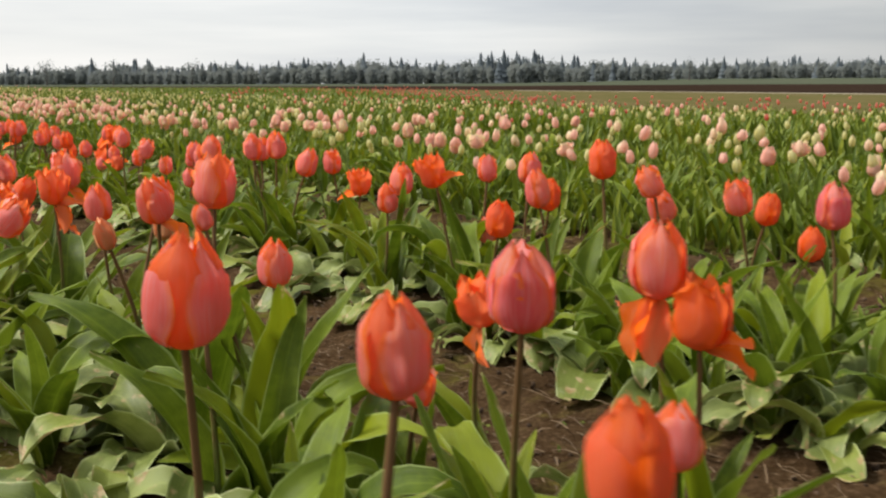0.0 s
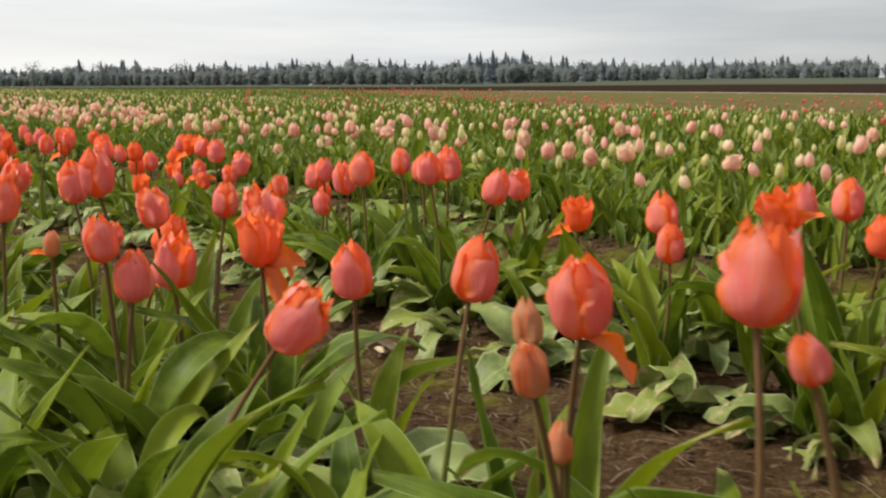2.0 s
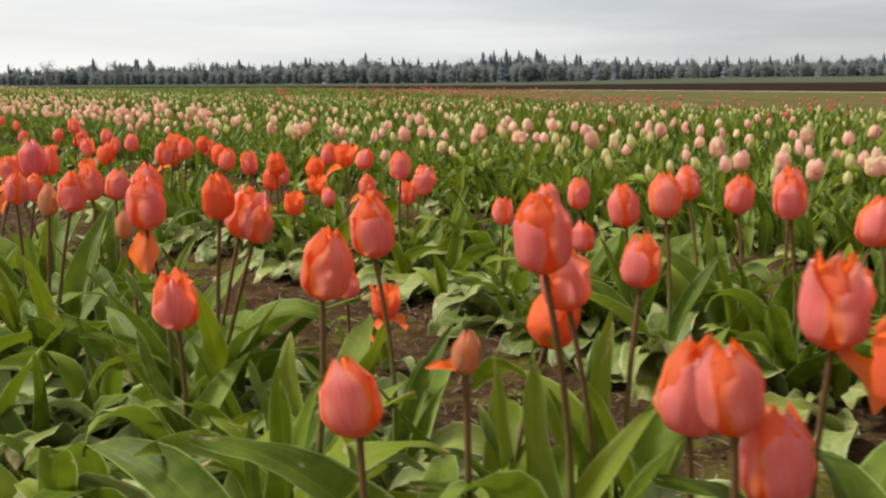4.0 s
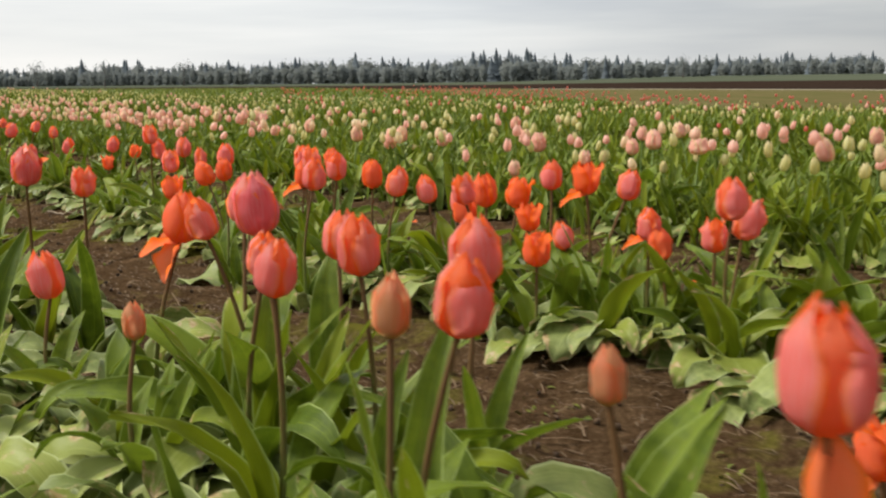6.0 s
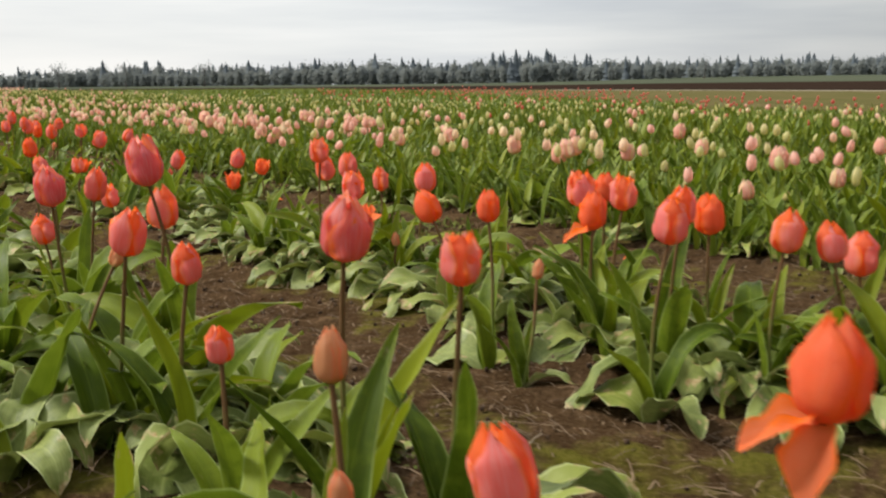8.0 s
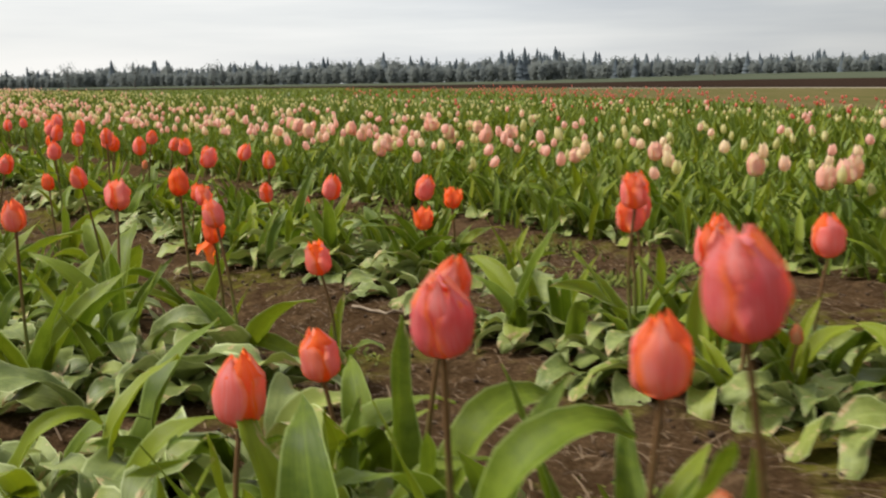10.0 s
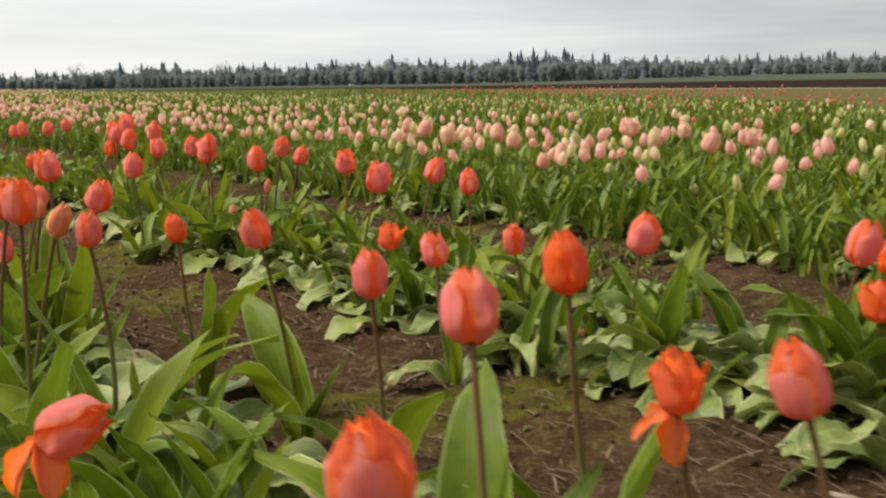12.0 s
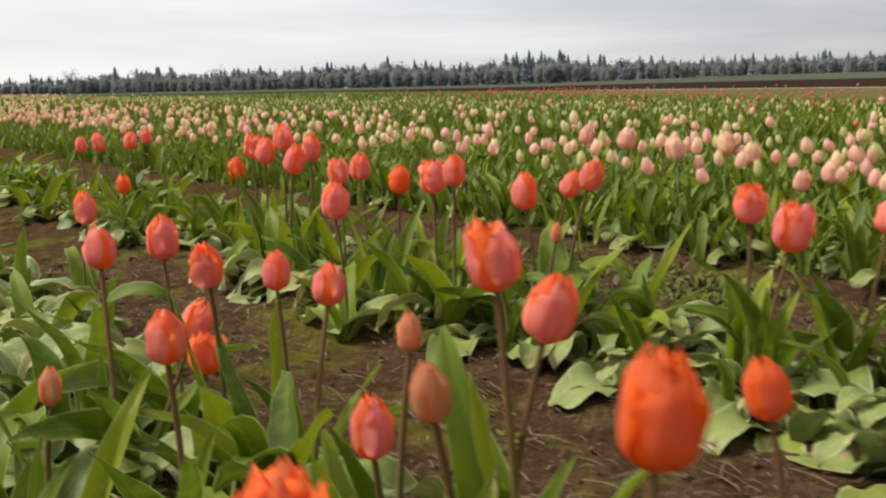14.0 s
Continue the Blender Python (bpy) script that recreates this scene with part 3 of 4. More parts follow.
    put_leaves(root, rng, n, 0.25 if pink else 0.48 + 0.16 * late + (0.2 if v > 4.0 else 0.0), min(1.15, max(0.7, z / 0.36)), 1.0, 0.0 if pink else neck.z)
    return root


def leafy(u, v, count, broad, low=1.0, aim=None):
    """A tulip plant without a flower."""
    COUNT[0] += 1
    rng = random.Random(COUNT[0] * 104729)
    root = new("tulip_plant")
    p = field(u, v)
    root.location = (p.x, p.y, soil_height(u, v) - 0.004)
    tagged(root, "leafy tulip plant without a flower, broad grey-green leaves", "plant", "leafy plants in the beds")
    put_leaves(root, rng, count, broad, low, 1.0, 0.0, aim)


# ---- far beds, joined ----
def blades(name, u, v, length, width, start, bend, material, rng, label, category, rows_n=4, cols=3):
    """Many leaves as one mesh. All arguments but the last few are arrays of one number a leaf."""
    n = len(u)
    x, y = -SU * u + CU * v, CU * u + SU * v
    z = terrain(x, y, u, v)
    az = rng.uniform(0, 2 * np.pi, n)
    dx, dy = np.cos(az), np.sin(az)
    px, pz = np.zeros(n), np.zeros(n)
    verts, uv = np.zeros((n, rows_n, cols, 3)), np.zeros((n, rows_n, cols, 2))
    for i in range(rows_n):
        t = i / (rows_n - 1)
        th = start + bend * t ** 1.4
        if i:
            px, pz = px + np.sin(th) / (rows_n - 1), pz + np.cos(th) / (rows_n - 1)
        w = width * (0.5 + 0.9 * t) * max(0.04, 1 - t ** 3)
        for j in range(cols):
            s = 2 * j / (cols - 1) - 1
            lift = 0.4 * w * s * s
            verts[:, i, j, 0] = x + dx * (px * length - lift * np.cos(th)) - dy * s * w
            verts[:, i, j, 1] = y + dy * (px * length - lift * np.cos(th)) + dx * s * w
            verts[:, i, j, 2] = z + pz * length + lift * np.sin(th)
            uv[:, i, j] = (0.5 + 0.5 * s, t)
    k = np.arange(rows_n * cols).reshape(rows_n, cols)
    q = np.stack([k[:-1, :-1], k[:-1, 1:], k[1:, 1:], k[1:, :-1]], -1).reshape(-1, 4)
    quads = (q[None] + (np.arange(n) * rows_n * cols)[:, None, None]).reshape(-1, 4)
    ob = new(name, arrays_mesh(name, verts.reshape(-1, 3), quads, material, uv.reshape(-1, 2)))
    return tagged(ob, label, category, kind="stuff")


def heads(name, u, v, z, tall, wide, material, rng, label):
    """Many small closed flowers as one mesh."""
    n, k = len(u), 9
    x, y = -SU * u + CU * v, CU * u + SU * v
    z = z + terrain(x, y, u, v)
    lx, ly = rng.normal(0, 0.12, n), rng.normal(0, 0.12, n)
    ts, rs = (0.0, 0.12, 0.32, 0.58, 0.82, 1.0), (0.30, 0.76, 1.0, 0.98, 0.80, 0.40)
    mouth = rng.uniform(0.4, 1.5, n)
    verts, uv = np.zeros((n, 6, k, 3)), np.zeros((n, 6, k, 2))
    turn = rng.uniform(0, 6.3, n)
    for i, (t, r) in enumerate(zip(ts, rs)):
        for j in range(k):
            a = turn + 2 * np.pi * j / k
            rr = wide * r * (1 + 0.10 * np.cos(3 * (a - turn))) * (mouth if i == 5 else 1.0)
            verts[:, i, j, 0] = x + rr * np.cos(a) + lx * tall * (t - 0.5)
            verts[:, i, j, 1] = y + rr * np.sin(a) + ly * tall * (t - 0.5)
            verts[:, i, j, 2] = z + tall * (t - 0.5) + (0.13 * tall * np.cos(3 * (a - turn) + 2 * turn) if i == 5 else 0)
            uv[:, i, j] = (abs(((3 * j / k) % 1.0) - 0.5) + 0.25, t)
    m = np.arange(6 * k).reshape(6, k)
    q = np.stack([m[:-1], np.roll(m[:-1], -1, 1), np.roll(m[1:], -1, 1), m[1:]], -1).reshape(-1, 4)
    quads = (q[None] + (np.arange(n) * 6 * k)[:, None, None]).reshape(-1, 4)
    ob = new(name, arrays_mesh(name, verts.reshape(-1, 3), quads, material, uv.reshape(-1, 2)))
    return tagged(ob, label, "tulips", kind="stuff")


def scatter(rng, count, v0, v1, u0=-3.0, behind=9.5, slope=5.6):
    """Places over the beds from v0 to v1, as far along them as the camera sees."""
    v = rng.uniform(v0, v1, count * 3)
    u = rng.uniform(u0, behind + slope * (v1 - 2.7), count * 3)
    rel = v - 2.7
    keep = (u > -1.5 + 0.45 * rel) & (u < behind + slope * rel)
    return u[keep][:count], v[keep][:count]


def on_beds(rng, u, v, pitch=1.05, first=6.05, half=0.36):
    """Draws places together into beds."""
    k = np.round((v - first) / pitch)
    return u, first + k * pitch + rng.uniform(-half, half, len(v))


gen = np.random.default_rng(5)
U, V = on_beds(gen, *scatter(gen, 26000, 5.60, 8.7), 1.05, 6.07, 0.37)
blades("pink_bed_leaves", U, V, gen.uniform(0.13, 0.27, len(U)), gen.uniform(0.010, 0.024, len(U)), gen.uniform(0.02, 0.40, len(U)), gen.uniform(0.1, 1.0, len(U)),
       FAR_LEAF, gen, "dense green tulip leaves of the pink beds", "leaves", 5)
U, V = on_beds(gen, *scatter(gen, 42000, 9.3, 14.4), 1.05, 9.85, 0.44)
blades("far_bed_leaves", U, V, gen.uniform(0.20, 0.36, len(U)), gen.uniform(0.014, 0.028, len(U)), gen.uniform(0.02, 0.35, len(U)), gen.uniform(0.1, 0.9, len(U)),
       FAR_LEAF, gen, "dark green upright tulip leaves of the far beds", "leaves", 4)
U, V = scatter(gen, 22000, 14.4, 18.2)
blades("field_edge_leaves", U, V, gen.uniform(0.18, 0.34, len(U)), gen.uniform(0.020, 0.034, len(U)), gen.uniform(0.05, 0.5, len(U)), gen.uniform(0.2, 1.2, len(U)),
       FAR_LEAF, gen, "green tulip leaves at the far edge of the field", "leaves", 3, 2)

U = 18.0 + 130.0 * gen.random(30000) ** 1.5
V = 14.0 + (0.5 * U - 5.0) * gen.random(30000)
blades("distant_bed_leaves", U, V, gen.uniform(0.24, 0.36, len(U)), gen.uniform(0.028, 0.050, len(U)), gen.uniform(0.05, 0.4, len(U)), gen.uniform(0.2, 0.9, len(U)),
       FAR_LEAF, gen, "green tulip leaves where the beds run off to the far end", "leaves", 3, 2)
U, V = gen.uniform(30.0, 110.0, 1500), gen.uniform(5.7, 24.0, 1500)
keep = (V < 3.0 + 0.27 * (U - 8.0)) & (V > 3.0 + 0.10 * (U - 8.0))
U, V = U[keep], V[keep]
heads("distant_pink_tulips", U, V, gen.normal(0.34, 0.04, len(U)), gen.uniform(0.050, 0.068, len(U)), gen.uniform(0.020, 0.027, len(U)), PINK, gen, "pale pink tulips at the far end of the beds")
U, V = scatter(gen, 560, 5.62, 6.6)
keep = (U > 9.5) | (gen.random(len(U)) < 0.5)
U, V = U[keep], 6.03 + gen.uniform(-0.42, 0.42, keep.sum())
heads("pink_tulips", U, V, gen.normal(0.335, 0.038, len(U)), gen.uniform(0.042, 0.060, len(U)), gen.uniform(0.016, 0.0225, len(U)), PINK, gen, "pale pink tulips along the bed")
U, V = on_beds(gen, *scatter(gen, 340, 6.7, 8.7))
keep = (U > 9.5) | (gen.random(len(U)) < 0.8)
U, V = U[keep], V[keep]
heads("pale_tulips", U, V, gen.normal(0.335, 0.038, len(U)), gen.uniform(0.042, 0.060, len(U)), gen.uniform(0.016, 0.0225, len(U)), PINK, gen, "pale pink tulips in the middle beds")
U, V = on_beds(gen, *scatter(gen, 560, 5.7, 8.7))
heads("cream_tulips", U, V, gen.normal(0.315, 0.045, len(U)), gen.uniform(0.044, 0.060, len(U)), gen.uniform(0.014, 0.019, len(U)), CREAM, gen, "pale yellow green tulip buds among the pink ones")
U, V = on_beds(gen, *scatter(gen, 1900, 9.3, 14.4), 1.05, 9.85, 0.44)
heads("green_buds", U, V, gen.normal(0.320, 0.025, len(U)), gen.uniform(0.034, 0.048, len(U)), gen.uniform(0.009, 0.013, len(U)), CREAM, gen, "yellow green tulip buds in the far beds")
U, V = scatter(gen, 130, 9.3, 14.4)
heads("late_pink_tulips", U, V, gen.normal(0.37, 0.03, len(U)), gen.uniform(0.045, 0.060, len(U)), gen.uniform(0.016, 0.022, len(U)), PINK, gen, "a few pale tulips in the far beds")
U = 4.0 + 34.0 * gen.random(620) ** 1.2
V = 9.2 + 0.5 * np.maximum(U, 14.0) - np.minimum(gen.exponential(1.6 + 0.04 * U), 7.0)
heads("red_tulips", U, V, gen.normal(0.36, 0.05, len(U)), gen.uniform(0.034, 0.048, len(U)), gen.uniform(0.013, 0.018, len(U)), RED, gen, "orange red tulips at the far edge of the field")


# ---- woods on the horizon ----
FAR = 760.0
PX = FAR / 1930.0
SKYLINE_X = np.array([-900, 0, 60, 100, 150, 180, 250, 300, 380, 415, 460, 505, 595, 655, 700, 800, 830, 915, 945, 970, 1100, 1170, 1235, 1300, 1360, 1400, 1568, 2500]) - 784.0
SKYLINE_Y = np.array([122, 124, 117, 117, 124, 108, 106, 115, 114, 104, 112, 106, 101, 100, 108, 108, 100, 93, 95, 104, 108, 113, 106, 111, 102, 108, 104, 106])


def wood_top(x):
    return 1.8 + (152.0 - np.interp(x / PX, SKYLINE_X, SKYLINE_Y)) * PX


def conifers(name, count, seed, label):
    rng = np.random.default_rng(seed)
    x = rng.uniform(-700, 700, count)
    y = FAR + rng.uniform(-60, 40, count)
    z = terrain(x, y, x, y) - 1.0
    h = np.maximum(5.0, (wood_top(x) - z) * (0.70 + 0.30 * rng.random(count) ** 2.0))
    w = h * rng.uniform(0.20, 0.34, count)
    k, tiers = 7, 6
    verts = np.zeros((count, tiers, 2, k, 3))
    for i in range(tiers):
        t0, t1 = 0.08 + 0.92 * i / tiers, 0.08 + 0.92 * min(1.0, (i + 1.35) / tiers)
        for e, (t, r) in enumerate(((t0, 1.0 - t0 * 0.93), (t1, max(0.02, 0.35 * (1 - t1))))):
            for j in range(k):
                a = 2 * np.pi * (j + 0.5 * (i % 2)) / k
                rr = w * r * rng.uniform(0.6, 1.25, count)
                verts[:, i, e, j, 0] = x + rr * math.cos(a)
                verts[:, i, e, j, 1] = y + rr * math.sin(a)
                verts[:, i, e, j, 2] = z + h * t - (0.03 * h * rng.random(count) if e == 0 else 0)
    m = np.arange(tiers * 2 * k).reshape(tiers, 2, k)
    q = np.stack([m[:, 0], np.roll(m[:, 0], -1, 1), np.roll(m[:, 1], -1, 1), m[:, 1]], -1).reshape(-1, 4)
    quads = (q[None] + (np.arange(count) * tiers * 2 * k)[:, None, None]).reshape(-1, 4)
    tagged(new(name, arrays_mesh(name, verts.reshape(-1, 3), quads, HAZED_CONIFER)), label, "woods", kind="stuff")


def clumps(x, y, z, h, w, per, size, rng):
    """Small four-sided leaf clumps through egg-shaped crowns; one row of arrays a tree."""
    n = len(x)
    d = rng.normal(size=(n, per, 3))
    d /= np.linalg.norm(d, axis=-1, keepdims=True)
    d *= rng.uniform(0.45, 1.0, (n, per, 1)) * (1 + 0.25 * np.sin(3 * d[..., :1] + 5 * d[..., 1:2]))
    c = np.stack([x[:, None] + d[..., 0] * w[:, None], y[:, None] + d[..., 1] * w[:, None], z[:, None] + h[:, None] * (0.55 + 0.45 * d[..., 2])], -1)
    # faces tilt up and towards the camera, which evens the crowns' shading
    out = 0.4 * d / np.linalg.norm(d, axis=-1, keepdims=True) + rng.normal(0, 0.25, (n, per, 3)) + np.array((0, -0.45, 0.6))
    a = np.cross(out, rng.normal(size=(n, per, 3)))
    a /= np.linalg.norm(a, axis=-1, keepdims=True)
    b = np.cross(out, a)
    b /= np.linalg.norm(b, axis=-1, keepdims=True)
    s = (size * rng.uniform(0.5, 1.2, (n, per)))[..., None]
    verts = np.stack([c - a * s, c - b * s * 0.7, c + a * s, c + b * s * 0.7], 2).reshape(-1, 3)
    return verts, np.arange(len(verts)).reshape(-1, 4)


def broadleaf(name, count, seed, label, y0, y1, share):
    rng = np.random.default_rng(seed)
    x = rng.uniform(-700, 700, count)
    y = FAR + rng.uniform(y0, y1, count)
    z = terrain(x, y, x, y) - 1.0
    h = np.maximum(4.0, (wood_top(x) - z) * rng.uniform(0.45, share, count))
    w = h * rng.uniform(0.18, 0.36, count)
    verts, quads = clumps(x, y, z, h, w, 230, 0.85, rng)
    # a dense uneven core to each crown
    k, n = 9, 6
    core = np.zeros((count, n, k, 3))
    for i in range(n):
        p = np.pi * (0.04 + 0.92 * i / (n - 1))
        for j in range(k):
            a = 2 * np.pi * j / k
            r = 0.70 * rng.uniform(0.6, 1.15, count)
            core[:, i, j] = np.stack([x + w * r * np.sin(p) * math.cos(a), y + w * r * np.sin(p) * math.sin(a), z + h * (0.52 - 0.52 * r * np.cos(p))], -1)
    m = np.arange(n * k).reshape(n, k)
    q = np.stack([m[:-1], np.roll(m[:-1], -1, 1), np.roll(m[1:], -1, 1), m[1:]], -1).reshape(-1, 4)
    quads = np.concatenate([quads, len(verts) + (q[None] + (np.arange(count) * n * k)[:, None, None]).reshape(-1, 4)])
    verts = np.concatenate([verts, core.reshape(-1, 3)])
    tagged(new(name, arrays_mesh(name, verts, quads, HAZED_BROADLEAF, smooth=False)), label, "woods", kind="stuff")


conifers("conifer_woods", 620, 3, "conifers of a distant wood, paled blue-grey to imitate haze")
broadleaf("spring_woods", 1250, 4, "distant spring wood, foliage paled to imitate haze", -40, 30, 0.84)
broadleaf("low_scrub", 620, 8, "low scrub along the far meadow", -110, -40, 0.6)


def bare_tree(x, y, h, seed):
    """A thin early-spring tree with trunk, limbs and a loose crown."""
    rng = random.Random(seed)
    ground_z = float(terrain(np.array(x), np.array(y), np.array(x), np.array(y)))
    root = new("tree")
    root.location = (x, y, ground_z - 0.1)
    tagged(root, "thin early spring tree with a loose twiggy crown", "tree", "trees before the wood")

    def limb(a, b, r0, r1):
        bm = bmesh.new()
        ringed = []
        ax = (b - a).normalized()
        s = ax.orthogonal().normalized()
        t = ax.cross(s)
        for i in range(4):
            f = i / 3
            c, r = a.lerp(b, f) + Vector((rng.gauss(0, 1), rng.gauss(0, 1), 0)) * 0.02 * h * f * (1 - f), r0 + (r1 - r0) * f
            ringed.append([bm.verts.new(c + (s * math.cos(k * 1.2566) + t * math.sin(k * 1.2566)) * r) for k in range(5)])
        for p, q in zip(ringed, ringed[1:]):
            for k in range(5):
                bm.faces.new((p[k], p[(k + 1) % 5], q[(k + 1) % 5], q[k]))
        me = bpy.data.meshes.new("limb")
        bm.to_mesh(me)
        bm.free()
        me.materials.append(BARK)
        return me

    child("trunk", limb(Vector((0, 0, 0)), Vector((0.02 * h, 0, 0.75 * h)), 0.028 * h, 0.008 * h), root)
    for i in range(9):
        z0 = h * rng.uniform(0.25, 0.68)
        a = rng.uniform(0, 6.3)
        out = h * rng.uniform(0.18, 0.34)
        child("limb", limb(Vector((0.01 * h, 0, z0)), Vector((out * math.cos(a), out * math.sin(a), z0 + h * rng.uniform(0.15, 0.32))), 0.011 * h, 0.003 * h), root)
    g = np.random.default_rng(seed)
    verts, quads = clumps(np.zeros(1), np.zeros(1), np.zeros(1), np.array([h]), np.array([0.36 * h]), 420, 0.035 * h, g)
    child("crown", arrays_mesh("crown", verts, quads, HAZED_BROADLEAF, smooth=False), root)


bare_tree(-172.0, 480.0, 11.5, 1)
bare_tree(-140.0, 470.0, 11.0, 2)
bare_tree(-118.0, 520.0, 12.0, 3)
bare_tree(124.0, 560.0, 11.0, 5)


# ---- litter on the soil ----
def straws(count, seed):
    rng = np.random.default_rng(seed)
    u, v = rng.uniform(-0.5, 13, count), rng.uniform(2.75, 5.75, count)
    x, y = -SU * u + CU * v, CU * u + SU * v
    z = terrain(x, y, u, v)
    a = rng.normal(ROW_TURN + 1.57, 0.8, count)
    l, w = rng.gamma(2.0, 0.008, count) + 0.006, rng.uniform(0.0006, 0.0018, count)
    up = rng.normal(0.0, 0.10, count)
    verts = np.zeros((count, 3, 2, 3))
    for i, t in enumerate((-1, 0, 1)):
        for j, s in enumerate((-1, 1)):
            verts[:, i, j, 0] = x + np.cos(a) * l * t - np.sin(a) * w * s
            verts[:, i, j, 1] = y + np.sin(a) * l * t + np.cos(a) * w * s
            verts[:, i, j, 2] = z + 0.004 + np.abs(up) * l + up * l * t + (0.004 if t == 0 else 0)
    m = np.array([[0, 1, 3, 2], [2, 3, 5, 4]])
    quads = (m[None] + (np.arange(count) * 6)[:, None, None]).reshape(-1, 4)
    tagged(new("straw", arrays_mesh("straw", verts.reshape(-1, 3), quads, STRAW)), "dry straw and stalk bits on the soil", "straw", kind="stuff")


def clods(count, seed):
    rng = np.random.default_rng(seed)
    u, v = rng.uniform(-0.5, 13, count), rng.uniform(2.75, 5.75, count)
    x, y = -SU * u + CU * v, CU * u + SU * v
    z = terrain(x, y, u, v)
    r = np.minimum(rng.gamma(2.0, 0.0016, count) + 0.0012, 0.0065)
    box = np.array([(sx, sy, sz) for sz in (-1, 1) for sx, sy in ((-1, -1), (1, -1), (1, 1), (-1, 1))], float)
    verts = box[None] * rng.uniform(0.45, 1.0, (count, 8, 3)) * r[:, None, None]
    verts += np.stack([x, y, z + r * 0.3], -1)[:, None]
    f = np.array([[0, 1, 5, 4], [1, 2, 6, 5], [2, 3, 7, 6], [3, 0, 4, 7], [4, 5, 6, 7], [3, 2, 1, 0]])
    quads = (f[None] + (np.arange(count) * 8)[:, None, None]).reshape(-1, 4)
    tagged(new("soil_clods", arrays_mesh("soil_clods", verts.reshape(-1, 3), quads, CLOD)), "small dark soil crumbs in the furrows", "soil", kind="stuff")


straws(26000, 21)
clods(9000, 22)
gen = np.random.default_rng(31)
hot = gen.uniform((0.5, 4.95), (13.0, 5.6), (80, 2))
hot[:24] = np.repeat([(10.4, 5.4), (10.3, 5.5), (10.0, 5.2), (11.1, 5.4), (4.9, 5.5), (4.6, 5.4), (5.1, 5.55), (2.3, 5.2)], 3, 0) + gen.normal(0, 0.08, (24, 2))
pick = gen.integers(0, 60, 5200)
U, V = hot[pick, 0] + gen.normal(0, 0.10, 5200), hot[pick, 1] + gen.normal(0, 0.06, 5200)
blades("weeds", U, V, gen.uniform(0.02, 0.06, 5200), gen.uniform(0.003, 0.007, 5200), gen.uniform(0.1, 1.0, 5200), gen.uniform(0.2, 1.2, 5200), MOSS, gen, "small green weeds in the furrow", "weeds", 3, 2)
hot = gen.uniform((0.2, 2.8), (12.0, 4.1), (70, 2))
pick = gen.integers(0, 70, 2600)
U, V = hot[pick, 0] + gen.normal(0, 0.06, 2600), hot[pick, 1] + gen.normal(0, 0.04, 2600)
blades("moss", U, V, gen.uniform(0.008, 0.022, 2600), gen.uniform(0.003, 0.006, 2600), gen.uniform(0.2, 1.3, 2600), gen.uniform(0.2, 1.2, 2600), MOSS, gen, "low moss tufts on the soil", "moss", 3, 2)


# ---- leafy plants that fill the beds ----
def fill_bed(count, at, half, u0, u1, seed, broad0, broad1, low=1.0):
    rng = random.Random(seed)
    for i in range(count):
        u = u0 + (u1 - u0) * (i + rng.random()) / count
        f = (u - u0) / (u1 - u0)
        fan = rng.random() > (broad0 + (broad1 - broad0) * f) * 0.85
        leafy(u, at + max(-half, min(half, rng.gauss(0, half * 0.7))), rng.choice((5, 6, 7)) if fan else rng.choice((4, 5, 5, 6)), 0.15 if fan else 0.95, low * rng.uniform(0.8, 1.12))


fill_bed(26, 3.27, 0.22, 0.1, 3.2, 1, 0.65, 0.65)
fill_bed(44, 3.25, 0.22, 3.2, 9.5, 7, 1.1, 1.1)
fill_bed(24, 3.36, 0.24, 9.5, 13.0, 2, 0.75, 0.75)
fill_bed(36, 4.50, 0.16, 1.0, 7.0, 3, 0.6, 0.8, 0.95)
fill_bed(30, 4.56, 0.18, 7.0, 12.5, 5, 1.0, 0.9, 0.85)


def skirt(count, at, aim, u0, u1, seed, low=1.0):
    """Plants along the edge of a bed whose broad leaves hang into the furrow."""
    rng = random.Random(seed)
    for i in range(count):
        u = u0 + (u1 - u0) * (i + rng.uniform(-0.2, 1.2)) / count
        leafy(u, at + rng.gauss(0, 0.05), rng.choice((2, 3, 3, 4)), 1.0, low * rng.uniform(0.7, 1.1), aim)


INTO, BACK = radians(36), radians(216)      # towards the next bed, and back towards the camera's path
skirt(38, 3.50, INTO, 0.4, 11.5, 31)
skirt(50, 4.36, BACK, 1.0, 8.0, 32, 0.85)
skirt(20, 4.46, BACK, 8.0, 12.0, 33, 0.85)


